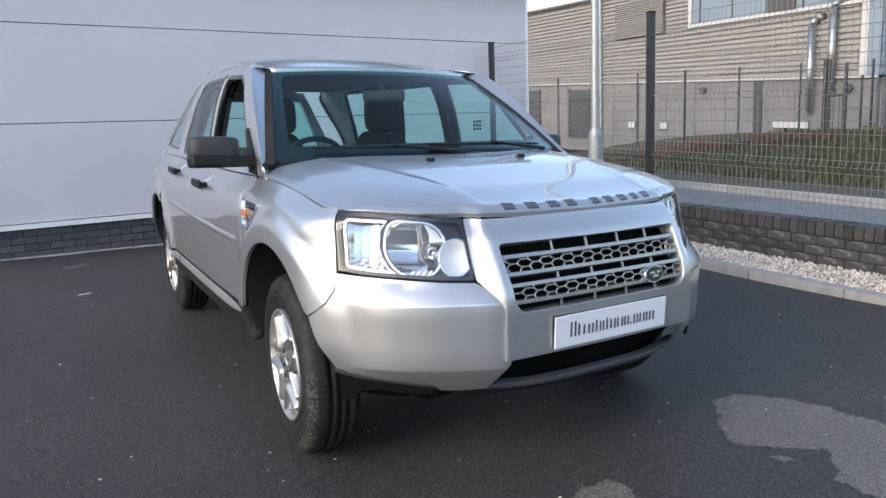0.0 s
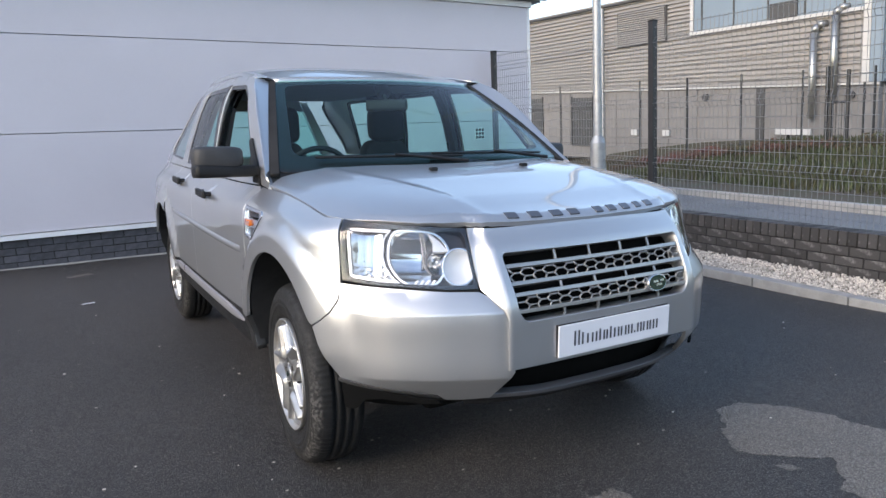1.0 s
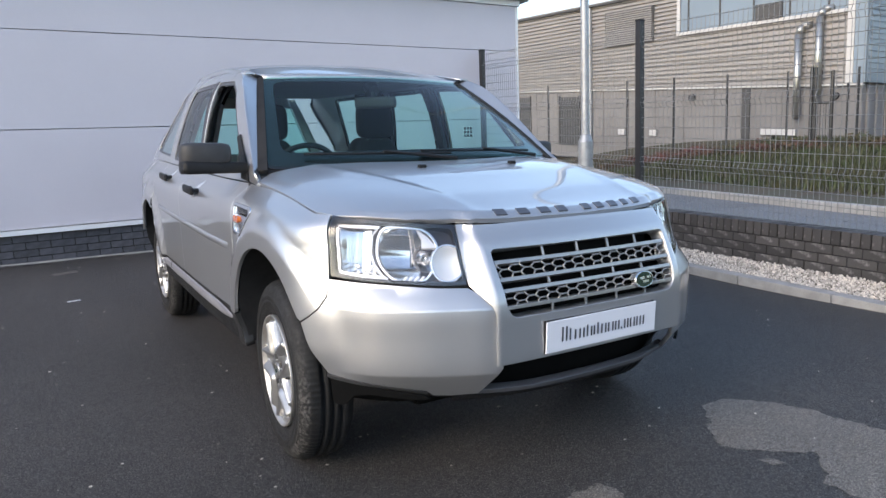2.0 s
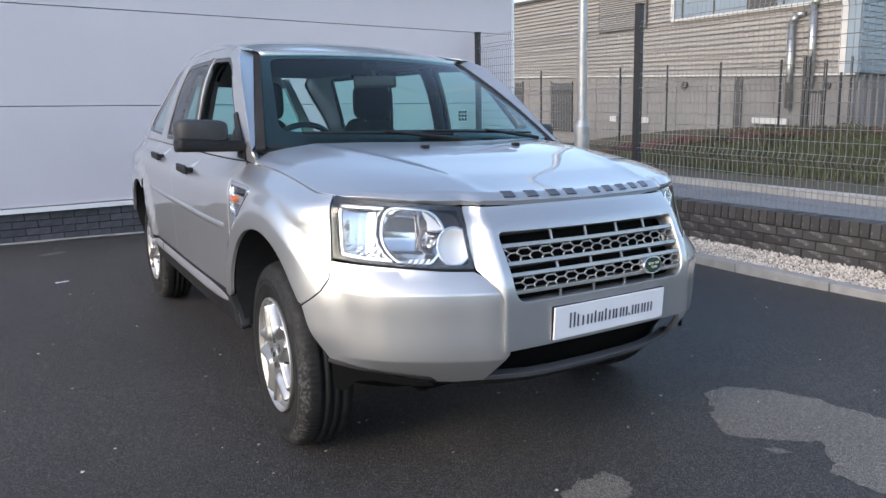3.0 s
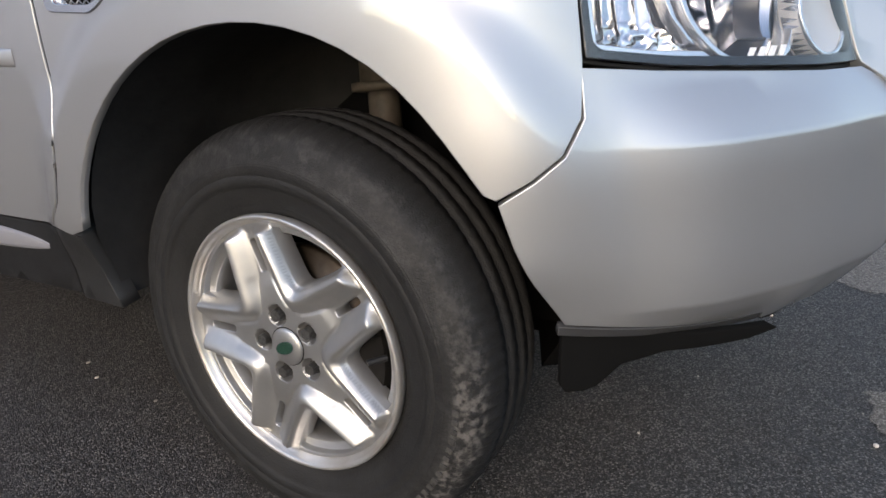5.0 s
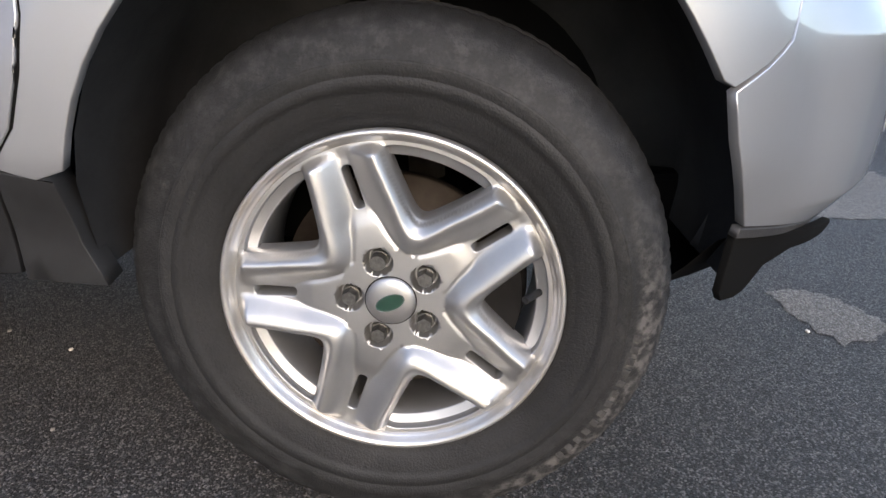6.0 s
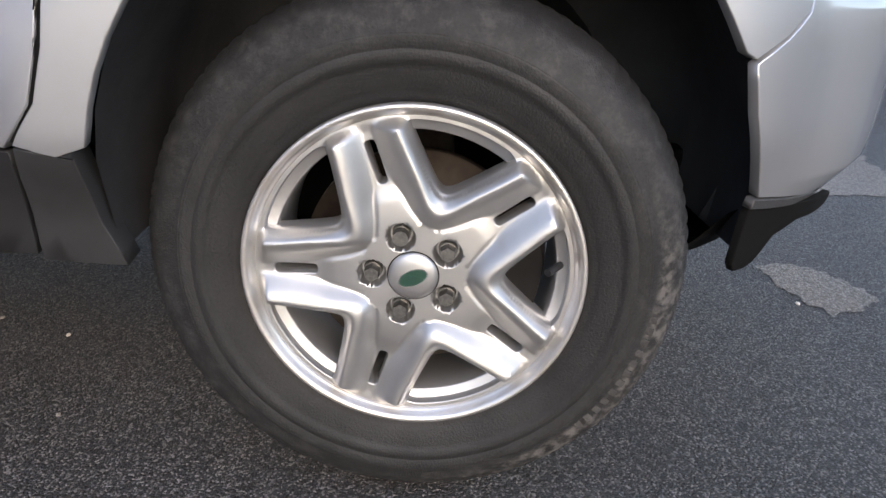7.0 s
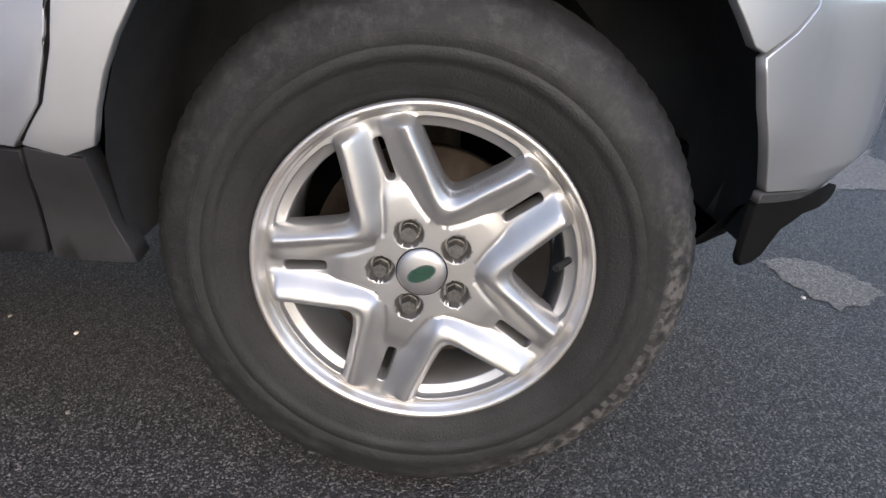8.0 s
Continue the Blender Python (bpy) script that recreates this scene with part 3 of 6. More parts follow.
def panel(name, poly, mat, parent, at=body_at, holes=(), off=0.0, thick=.016, step=.03, edge=.02, label="", flip=None, relief=None, roll=.0018, extra=()):
    """A sheet over the polygon of the surface at(a, b), proud by off, with turned-in edges, so that panels show shut lines."""
    from mathutils.geometry import delaunay_2d_cdt
    loops = [dense(list(poly), edge)] + [dense(list(h), edge) for h in holes]
    pts, edges = [], []
    for lp in loops:
        k = len(pts)
        pts += lp
        edges += [(k + i, k + (i + 1) % len(lp)) for i in range(len(lp))]
    rim = np.array(pts)
    pts += [p for p in extra if np.hypot(*(rim - p).T).min() > .0012 and inside(p, loops[0]) and not any(inside(p, h) for h in loops[1:])]
    fixed = np.array(pts)
    lo, hi = rim.min(0), rim.max(0)
    for i in range(int((hi[0] - lo[0]) / step) + 1):
        for j in range(int((hi[1] - lo[1]) / step) + 1):
            p = (lo[0] + (i + .5) * step, lo[1] + (j + .5) * step)
            if np.hypot(*(fixed - p).T).min() > .45 * step and inside(p, loops[0]) and not any(inside(p, h) for h in loops[1:]):
                pts.append(p)
    vs, _, fs, *_ = delaunay_2d_cdt([Vector(p) for p in pts], edges, [], 0, 1e-6)
    keep = []
    for f in fs:
        c = sum((vs[i] for i in f), Vector((0, 0))) / 3
        if inside(c, loops[0]) and not any(inside(c, h) for h in loops[1:]):
            keep.append(list(f))
    place, normal = [], []
    if flip is None:
        v = vs[len(loops[0]) // 2]
        p = at(v.x, v.y)
        n = (at(v.x + .004, v.y) - at(v.x - .004, v.y)).cross(at(v.x, v.y + .004) - at(v.x, v.y - .004))
        flip = n.dot(p - Vector((0, min(max(p.y, .1), 3.0), .75))) < 0
    for v in vs:
        p = at(v.x, v.y)
        n = (at(v.x + .004, v.y) - at(v.x - .004, v.y)).cross(at(v.x, v.y + .004) - at(v.x, v.y - .004)).normalized()
        if flip:
            n = -n
        place.append(p + n * (off + (relief(v.x, v.y) if relief else 0)))
        normal.append(n)
    for f in keep:
        a, b, c = (place[i] for i in f)
        if (b - a).cross(c - a).dot(normal[f[0]]) < 0:
            f.reverse()
    count = {}
    for f in keep:
        for a, b in zip(f, f[1:] + f[:1]):
            count[(a, b)] = 1
    border = [(a, b) for a, b in count if (b, a) not in count]
    used = sorted({i for e in border for i in e})
    first, second = {}, {}
    faces = [tuple(f) for f in keep]
    inward = {i: Vector() for i in used}
    for a, b in border:
        d = (place[b] - place[a]).normalized().cross(normal[a])
        inward[a] += d
        inward[b] += d
    for i in used:
        o = inward[i].normalized()
        first[i] = len(place)
        place.append(place[i] - normal[i] * roll + o * roll)
        normal.append((o + normal[i] * .3).normalized())
        second[i] = len(place)
        place.append(place[i] - normal[i] * thick + o * roll)
        normal.append(o)
    for a, b in border:
        faces.append((b, a, first[a], first[b]))
        faces.append((first[b], first[a], second[a], second[b]))
    me = bpy.data.meshes.new(name)
    me.from_pydata(place, [], faces)
    me.update()
    if relief:
        e = .0018
        for i, v in enumerate(vs):
            q = [at(v.x + da, v.y + db) + normal[i] * relief(v.x + da, v.y + db) for da, db in ((e, 0), (-e, 0), (0, e), (0, -e))]
            n = (q[0] - q[1]).cross(q[2] - q[3]).normalized()
            normal[i] = n if n.dot(normal[i]) > 0 else -n
    me.polygons.foreach_set("use_smooth", [True] * len(me.polygons))
    me.normals_split_custom_set_from_vertices(normal)
    return linked(name, me, mat, parent, label)


def both(name, poly, mat, parent, label="", **kw):
    """The panel on the car's right and its mirror on the left."""
    made = []
    for s in (1, -1):
        k = dict(kw)
        if "holes" in k:
            k["holes"] = [[(s * a, b) for a, b in h] for h in k["holes"]]
        if k.get("relief") and s < 0:
            f = k["relief"]
            k["relief"] = lambda a, b, f=f: f(-a, b)
        made.append(panel(name, [(s * a, b) for a, b in poly], mat, parent, label=label, **k))
    return made


def yz(*pts):
    return [(u_at(y), z) for y, z in pts]


CX = .015
car = empty("car", (CX, 0, 0), "silver five-door off-road car with a clean metallic body, parked on tarmac", "car")
ARCH = []
for w in range(12, 170, 6):
    r = .405 - .022 * math.exp(-((w - 146) / 22)**2)
    ARCH.append((-.038 + r * math.cos(math.radians(w)), .46 + r * math.sin(math.radians(w))))
ARCH_R = [(2.66 + .395 * math.cos(math.radians(w)), .46 + .405 * math.sin(math.radians(w))) for w in range(0, 181, 9)]

# front wings, doors, rear quarters
wing_poly = yz((.392, .532), (.436, .544), (.400, .59), (.379, .65), (.366, .71), (.372, .80), (.374, .95), (.376, 1.094), (.30, 1.090), (.20, 1.085), (.10, 1.078), (0, 1.066), (-.10, 1.052), (-.20, 1.036), (-.30, 1.018), (-.37, 1.006)) + [(1.006, 1.001), (.990, .90), (.984, .80), (.986, .735), (1.005, .695), (1.04, .668), (1.082, .645)] + \
    [(u_at(y), z) for y, z in reversed(ARCH) if z > .645 or y > 0]
VENT = yz((.345, 1.020), (.120, 1.006), (.104, .990), (.215, .897), (.240, .889), (.338, .895))


def handle_hole(y, z):
    """Round recess behind a door handle."""
    return [(u_at(y + .10) + .033 * math.cos(math.radians(w)), z + .003 + .047 * math.sin(math.radians(w))) for w in range(0, 360, 15)]


flare_rings = [(s * u_at(-.038 + r * math.cos(math.radians(w))), .46 + r * math.sin(math.radians(w))) for s in (-1, 1) for r in (.466, .476, .486, .496, .506, .516, .526, .536) for w in range(4, 178, 2)]
both("wing", wing_poly, PAINT, car, holes=[VENT], step=.016, extra=flare_rings)
both("front_door", yz((.451, .540), (.409, .59), (.388, .65), (.375, .71), (.381, .80), (.383, .95), (.385, 1.086), (.420, 1.096), (1.520, 1.108), (1.520, .540)), PAINT, car, step=.04, holes=[handle_hole(1.04, 1.030)], edge=.012)
both("rear_door", yz((1.527, .540), (1.527, 1.108), (2.42, 1.120), (2.42, .90), *[(y, z) for y, z in reversed(ARCH_R) if y < 2.42 and z < .88 and z > .545], (2.262, .540)), PAINT, car, step=.04, holes=[handle_hole(1.92, 1.052)], edge=.012)
both("rear_quarter", yz((2.428, 1.120), (3.25, 1.130), (3.40, 1.10), (3.43, .62), (3.055, .60), *[(y, z) for y, z in ARCH_R if z > .60 and y > 2.428], (2.428, .90)), PAINT, car, step=.04)
both("sill_cladding", yz((.450, .532), (2.26, .532), (2.26, .405), (.456, .402)), BLACK_PLASTIC, car, off=-.002, step=.05)
for side in (1, -1):
    for y0, y1 in ((.500, 1.935), (1.955, 2.235)):
        bm = bmesh.new()
        rows = []
        for i in range(49):
            t = (i / 48) ** 1.6 if y0 < 1 else i / 48
            y = y0 + (y1 - y0) * t
            nose = math.sqrt(max(1 - max((.86 - y) / .365, 0) ** 2, .0004))
            tail = math.sqrt(max(1 - max((y - 2.10) / .14, 0) ** 2, .0004))
            half, mid = .0265 * nose * tail, .496 - .007 * (1 - nose)
            row = []
            for k in range(11):
                w = radians(180 * k / 10)
                at = body_at(u_at(y), mid - half * math.cos(w))
                row.append(bm.verts.new((side * (abs(at.x) - .001 + .011 * math.sin(w) ** .6 * min(nose, tail)), at.y, at.z)))
            rows.append(row)
        for p, q in zip(rows, rows[1:]):
            for k in range(10):
                bm.faces.new((p[k], p[k + 1], q[k + 1], q[k]))
        bmesh.ops.recalc_face_normals(bm, faces=bm.faces)
        if sum(f.normal.x for f in bm.faces) * side < 0:
            bmesh.ops.reverse_faces(bm, faces=bm.faces)
        part("sill_insert", bm, SILL_GREY, car, "light grey pod set in the sill", smooth=True)
both("arch_cladding", yz((.438, .538), (.375, .528), (.373, .490), (.370, .444), (.350, .388), (.448, .394), (.446, .450), (.443, .500)), ARCH_PLASTIC, car, off=-.001, thick=.04)
for side in (1, -1):
    bm = bmesh.new()
    rows = []
    for i in range(61):
        y = .455 + 1.765 * i / 60
        end = min(1, i / 1.5, (60 - i) / 1.5)
        mid = .824 + .028 * i / 60
        row = []
        for k in range(9):
            w = radians(180 * k / 8)
            at = body_at(u_at(y), mid - .0145 * math.cos(w))
            row.append(bm.verts.new((side * (abs(at.x) + .001 + .009 * end * math.sin(w) ** .6), at.y, at.z)))
        rows.append(row)
    for p, q in zip(rows, rows[1:]):
        for k in range(8):
            bm.faces.new((p[k], p[k + 1], q[k + 1], q[k]))
    bmesh.ops.recalc_face_normals(bm, faces=bm.faces)
    if sum(f.normal.x for f in bm.faces) * side < 0:
        bmesh.ops.reverse_faces(bm, faces=bm.faces)
    part("door_strip", bm, PAINT, car, "silver rubbing strip", smooth=True)
# dark seals in the door gaps
both("door_seal", yz((.432, .546), (.397, .59), (.376, .65), (.361, .71), (.367, .80), (.369, .95), (.371, 1.084), (.391, 1.084), (.389, .95), (.387, .80), (.381, .71), (.394, .65), (.415, .59), (.456, .546)), UNDER, car, off=-.0035, thick=.004, step=.05)
both("centre_pillar_cover", yz((1.428, 1.128), (1.408, 1.606), (1.458, 1.606), (1.472, 1.128)), GLOSS_BLACK, car, off=.003, thick=.008, step=.04, label="black cover on the door pillar")
both("door_seal", yz((1.514, .546), (1.514, 1.10), (1.533, 1.10), (1.533, .546)), UNDER, car, off=-.0035, thick=.004, step=.05)
# greenhouse side with window openings
SIDE_TOP = yz((.285, 1.092), (.38, 1.150), (.62, 1.38), (.82, 1.548), (.98, 1.620), (1.4, 1.655), (2.2, 1.668), (3.10, 1.650), (3.35, 1.55), (3.42, 1.14), (3.25, 1.138), (2.42, 1.128), (1.52, 1.116), (.42, 1.104))
W1 = yz((.540, 1.135), (.92, 1.535), (1.05, 1.590), (1.405, 1.605), (1.425, 1.135))
W2 = yz((1.475, 1.140), (1.460, 1.606), (2.05, 1.605), (2.27, 1.150))
W3 = yz((2.42, 1.165), (2.26, 1.600), (2.86, 1.590), (3.10, 1.190))
both("side_frame", SIDE_TOP, PAINT, car, holes=[rounded(W1, .04), rounded(W2, .03), rounded(W3, .05)], step=.045)
for w, nm in ((W2, "rear_door_window"), (W3, "quarter_window")):
    for ob in both(nm, rounded(w, .03), SIDE_GLASS, car, off=-.006, thick=.004, step=.06):
        ob.visible_shadow = False
panel("front_door_window", [(-a, b) for a, b in rounded(W1, .03)], SIDE_GLASS, car, off=-.006, thick=.004, step=.06).visible_shadow = False
for nm, w in (("front_window_trim", W1), ("rear_window_trim", W2), ("quarter_window_trim", W3)):
    mid = Vector((sum(a for a, b in w) / len(w), sum(b for a, b in w) / len(w)))
    inner = [tuple(mid + (Vector(p) - mid) * (.90 if nm != "quarter_window_trim" else .94)) for p in w]
    both(nm, rounded(w, .04), GLOSS_BLACK, car, holes=[rounded(inner, .04)], off=-.004, thick=.02, step=.03)

# front end
bumper_poly = [(.984, .790), (.88, .780), (.72, .768), (.60, .760), (.503, .757), (.458, .735), (.426, .706), (.404, .672), (.400, .490), (.471, .388), (.56, .382), (.630, .386), (.655, .410), (.85, .438), (1.002, .462),
               (1.038, .53), (1.060, .58), (1.078, .637), (1.036, .662), (1.000, .690), (.980, .733)]


def bumper_at(u, z):
    """The bumper stands out from the body below a crease, less so towards the wheel."""
    p = body_at(u, z)
    d = (body_at(u + .01, z) - body_at(u - .01, z)).normalized()
    n = Vector((d.y, -d.x, 0))
    if n.y > 0:
        n = -n
    return p + n * ((.028 * (1 - ramp01(.78, 1.0, abs(u))) + .009 * (1 - ramp01(.44, .56, abs(u)))) * min(max((.764 - z) / .070, 0.0), 1.0) - .50 * max(.474 - z, 0.0) * (1 - ramp01(.80, 1.0, abs(u))))


both("front_bumper_corner", bumper_poly, PAINT, car, step=.026, at=bumper_at, extra=[(s * (.43 + .02 * k), z + q) for s in (-1, 1) for k in range(27) for z in (.474, .694) for q in (-.005, 0, .005)])
both("bumper_lip", [(1.010, .4575), (.85, .4335), (.658, .4055), (.650, .395), (.66, .395), (.85, .4225), (1.012, .4465)], GREY_PLASTIC, car, at=bumper_at, off=.001, step=.02, thick=.014, label="thin dark grey edge under the bumper paint")
def valance_at(u, z):
    """The valance hangs almost straight down from the bumper's edge."""
    p = bumper_at(u, .440)
    d = Vector((p.x, p.y + .25, 0)).normalized()
    return Vector((p.x, p.y, z)) - d * .12 * (.440 - z)


both("bumper_valance", [(1.004, .445), (.93, .433), (.85, .421), (.66, .394), (.640, .384), (.70, .382), (.85, .395), (.918, .384), (.936, .368), (.955, .352), (.975, .346), (1.000, .347), (1.008, .360), (1.006, .400)], UNDER, car, at=valance_at, off=-.005, step=.018, thick=.012, label="matt black valance below the bumper")
GRILLE = [(-.372, .655), (-.398, .690), (-.412, .880), (.412, .880), (.398, .690), (.372, .655)]
nose_poly = [(.437, .504), (.437, .672), (.446, .704), (.472, .738), (.495, .764), (.510, .85), (.524, .958)] + [(.36, .955), (.18, .957), (0, .958)]
nose_poly = nose_poly + [(-a, b) for a, b in reversed(nose_poly[:-1])]


def nose_at(u, z):
    """The nose is a nearly flat shield, proud of the bumper, with a facet falling back to the lamps."""
    a = abs(u)

    def shield(k):
        q = body_at(0.0, z)
        return Vector((-math.copysign(k, u) * .99, q.y - .008 + (.012 + .036 * ramp01(.72, .95, z)) * (k / .43)**2, z))
    if a <= .435:
        return shield(a)
    s = min((a - .435) / .062, 1.0)
    end = body_at(math.copysign(max(a, .497), u), z)
    return shield(.435).lerp(end, s) if a < .497 else end


panel("nose", nose_poly, PAINT, car, at=nose_at, holes=[rounded(GRILLE, .022)], step=.018, edge=.014, thick=.055, extra=[(s * .435, .51 + .0125 * k) for s in (-1, 1) for k in range(36)])
panel("lower_intake", [(-.47, .49), (-.52, .32), (.52, .32), (.47, .49)], UNDER, car, off=-.075, step=.03, label="black lower air intake")
panel("skid_bar", [(-.495, .395), (-.502, .381), (-.3, .372), (.3, .372), (.502, .381), (.495, .395), (.3, .386), (-.3, .386)], LETTER, car, off=-.012, step=.02, thick=.03, label="satin grey lower bar")
panel("lower_lip", [(-.56, .379), (-.56, .335), (.56, .335), (.56, .379), (.3, .370), (-.3, .370)], BLACK_PLASTIC, car, off=-.016, step=.03, thick=.03, relief=lambda u, z: -.5 * max(.372 - z, 0.0))
panel("front_apron", [(-.90, .40), (-.90, .34), (-.62, .30), (.62, .30), (.90, .34), (.90, .40)], LINER, car, off=-.085, step=.04)


edge_r = [(0, -.764), (.198, -.754), (.297, -.741), (.396, -.722), (.430, -.712), (.473, -.674), (.551, -.646), (.616, -.612), (.673, -.564), (.713, -.526), (.750, -.486), (.778, -.452), (.798, -.417), (.827, -.345), (.833, -.288),
          (.836, -.19), (.838, -.10), (.841, .10), (.843, .285), (.775, .33), (.50, .20), (.25, .14), (0, .12)]
BONNET_EDGE = curve_through([p[0] for p in edge_r[:14]], [p[1] for p in edge_r[:14]])


def bonnet_z(x, y):
    """The bonnet falls gently forward and rolls down steeply in its last few centimetres."""
    a = abs(x)
    d = y - BONNET_EDGE(a)
    crease = .40 + .20 * ramp01(-.75, .25, y)
    side = max(0.0, a - crease)
    roll = .020 * math.sin(math.pi / 2 * min(max(d / .034, 0.0), 1.0)) * (1 - ramp01(.08, .46, d)) * (1 - .5 * ramp01(.50, .70, a)) * (1 - ramp01(.72, .81, a))
    return BONNET_TOP(y) + .003 + roll - .072 * (a / .84)**5 - .02 * side + .003 * math.exp(-((a - crease) / .03)**2)


BONNET_TOP = curve_through([-.80, -.77, -.74, -.70, -.64, -.50, -.30, -.06, .15, .40], [.957, .965, .970, .977, .992, 1.038, 1.092, 1.138, 1.166, 1.192])


def bonnet_at(x, y):
    return Vector((x, y, bonnet_z(x, y)))


bonnet_poly = edge_r + [(-a, b) for a, b in reversed(edge_r[1:-1])]
panel("bonnet", bonnet_poly, PAINT, car, at=bonnet_at, step=.026, thick=.02, extra=[(k * .016, BONNET_EDGE(abs(k * .016)) + d) for k in range(-46, 47) for d in (.005, .011, .017, .023, .029, .035, .044, .056)])
# inner closing skin below the bonnet, so that the shut lines are dark
panel("engine_bay_cover", [(a * .97, b * .97) for a, b in bonnet_poly], UNDER, car, at=lambda x, y: bonnet_at(x, y) - Vector((0, 0, .045)), step=.1, edge=.08)


# windscreen, roof
def screen_at(s, v):
    """s from one pillar (-1) to the other (1), v from the cowl (0) to the roof (1)."""
    x = s * (.775 + (.585 - .775) * v)
    y = (.36 + (.96 - .36) * v) - (1 - s * s) * (.20 - .10 * v)
    z = 1.170 + (1.600 - 1.170) * v + .022 * math.sin(math.pi * v) + (1 - s * s) * .010 * v
    return Vector((x, y, z))


ws = panel("windscreen", rounded([(-1, 0), (-1, 1), (1, 1), (1, 0)], .05), SCREEN, car, at=screen_at, step=.08, edge=.06, thick=.004)
ws.visible_shadow = False
panel("windscreen_band", rounded([(-1.01, -.02), (-1.01, 1.01), (1.01, 1.01), (1.01, -.02)], .05), GLOSS_BLACK, car, at=screen_at, off=-.006, thick=.004, step=.05, edge=.05,
      holes=[rounded([(-.93, .11), (-.935, .955), (.935, .955), (.93, .11)], .09)], label="black band round the windscreen")


def roof_at(s, v):
    """s across, v back from the windscreen's top."""
    half = .590 + .014 * ramp01(0, .3, v) - .92 * REAR_IN(.965 + 2.38 * v)
    y = .965 - (1 - s * s) * .10 * (1 - ramp01(0, .5, v)) + 2.38 * v
    z = 1.612 + .088 * math.sin(math.pi / 2 * min(1, max(v, 0) / .30)) - .05 * ramp01(.6, 1, v) + (1 - abs(s)**3) * (.002 + .026 * ramp01(0, .2, v))
    return Vector((s * half, y, z))


panel("roof", [(-1, 0), (1, 0), (1, 1), (-1, 1)], PAINT, car, at=roof_at, step=.08, edge=.06, thick=.02)


PILLAR_LINE = curve_through([0, .12, .40, .72, 1.0], [(.300, 1.098), (.390, 1.160), (.62, 1.385), (.83, 1.558), (.985, 1.622)])


def pillar_at(a, v):
    """The windscreen pillar: a from the glass edge (0) to the side frame (1), v up; minus a on the car's left."""
    s, a = (1 if a > 0 else -1), abs(a) - 1
    y0, z0 = PILLAR_LINE(v)
    outer = body_at(s * u_at(y0), z0)
    inner = screen_at(-s * 1.050, -.05 + 1.05 * v)
    d = outer - inner
    return inner + d * a + Vector((-s * .85, -.5, .2)).normalized() * .024 * math.sin(math.pi * min(max(a, 0), 1))


def cantrail_at(a, v):
    """The strip between the roof's edge (0) and the side frame's top (1), v back along the car."""
    s, a = (1 if a > 0 else -1), abs(a) - 1
    inner = roof_at(-s * .99, v)
    y = inner.y
    z = 1.622 + .040 * ramp01(.98, 1.5, y) + .012 * ramp01(1.5, 2.2, y) - .02 * ramp01(2.6, 3.2, y)
    outer = body_at(s * u_at(y), z)
    return inner + (outer - inner) * a + Vector((-s * .5, 0, 1)).normalized() * .012 * math.sin(math.pi * min(max(a, 0), 1))


for s in (1, -1):
    panel("windscreen_pillar", [(s * 1.02, .04), (s * 1.02, 1.0), (s * 1.98, 1.0), (s * 1.98, .02)], PAINT, car, at=pillar_at, step=.12, edge=.08, thick=.01)
    panel("roof_channel", [(s * 1.0, .0), (s * 1.0, .97), (s * 1.34, .97), (s * 1.34, .0)], BLACK_PLASTIC, car, at=cantrail_at, off=-.004, step=.15, edge=.1, thick=.01, label="black strip along the roof edge")
    panel("cantrail", [(s * 1.36, .0), (s * 1.36, .97), (s * 1.98, .97), (s * 1.98, .0)], PAINT, car, at=cantrail_at, step=.15, edge=.1, thick=.01)
    panel("pillar_trim", [(s * 1.004, -.04), (s * 1.004, 1.0), (s * 1.048, 1.0), (s * 1.048, -.04)], LINER, car, at=screen_at, off=.004, thick=.02, step=.05, edge=.05, label="black strip along the windscreen pillar")


# ---- headlamps ----
def oval(cu, cz, ru, rz, n=28, a0=0, a1=360):
    return [(cu + ru * math.cos(math.radians(a0 + (a1 - a0) * i / n)), cz + rz * math.sin(math.radians(a0 + (a1 - a0) * i / n))) for i in range(n)]


LAMP = [(.502, .767), (.517, .86), (.531, .957), (.622, .965), (.78, .978), (.90, .990), (.996, 1.003), (.984, .90), (.976, .803), (.86, .787), (.72, .777), (.60, .769)]
CHAMBER = [(.640, .784), (.612, .820), (.600, .860), (.592, .905), (.615, .940), (.655, .957), (.790, .967), (.815, .940), (.822, .880), (.808, .838), (.775, .802), (.745, .786)]
SIGNAL = [(.775, .794), (.800, .812), (.826, .845), (.838, .880), (.834, .935), (.810, .966), (.90, .976), (.976, .988), (.966, .90), (.958, .812), (.87, .800)]


def bowl(poly, deep):
    """Depth of a reflector: deepest in its middle, shallow at the rim."""
    cu, cz = sum(a for a, b in poly) / len(poly), sum(b for a, b in poly) / len(poly)
    ru = max(abs(a - cu) for a, b in poly)
    rz = max(abs(b - cz) for a, b in poly)
    return lambda u, z: -deep * max(0.0, 1 - ((u - cu) / ru)**2 - ((z - cz) / rz)**2)


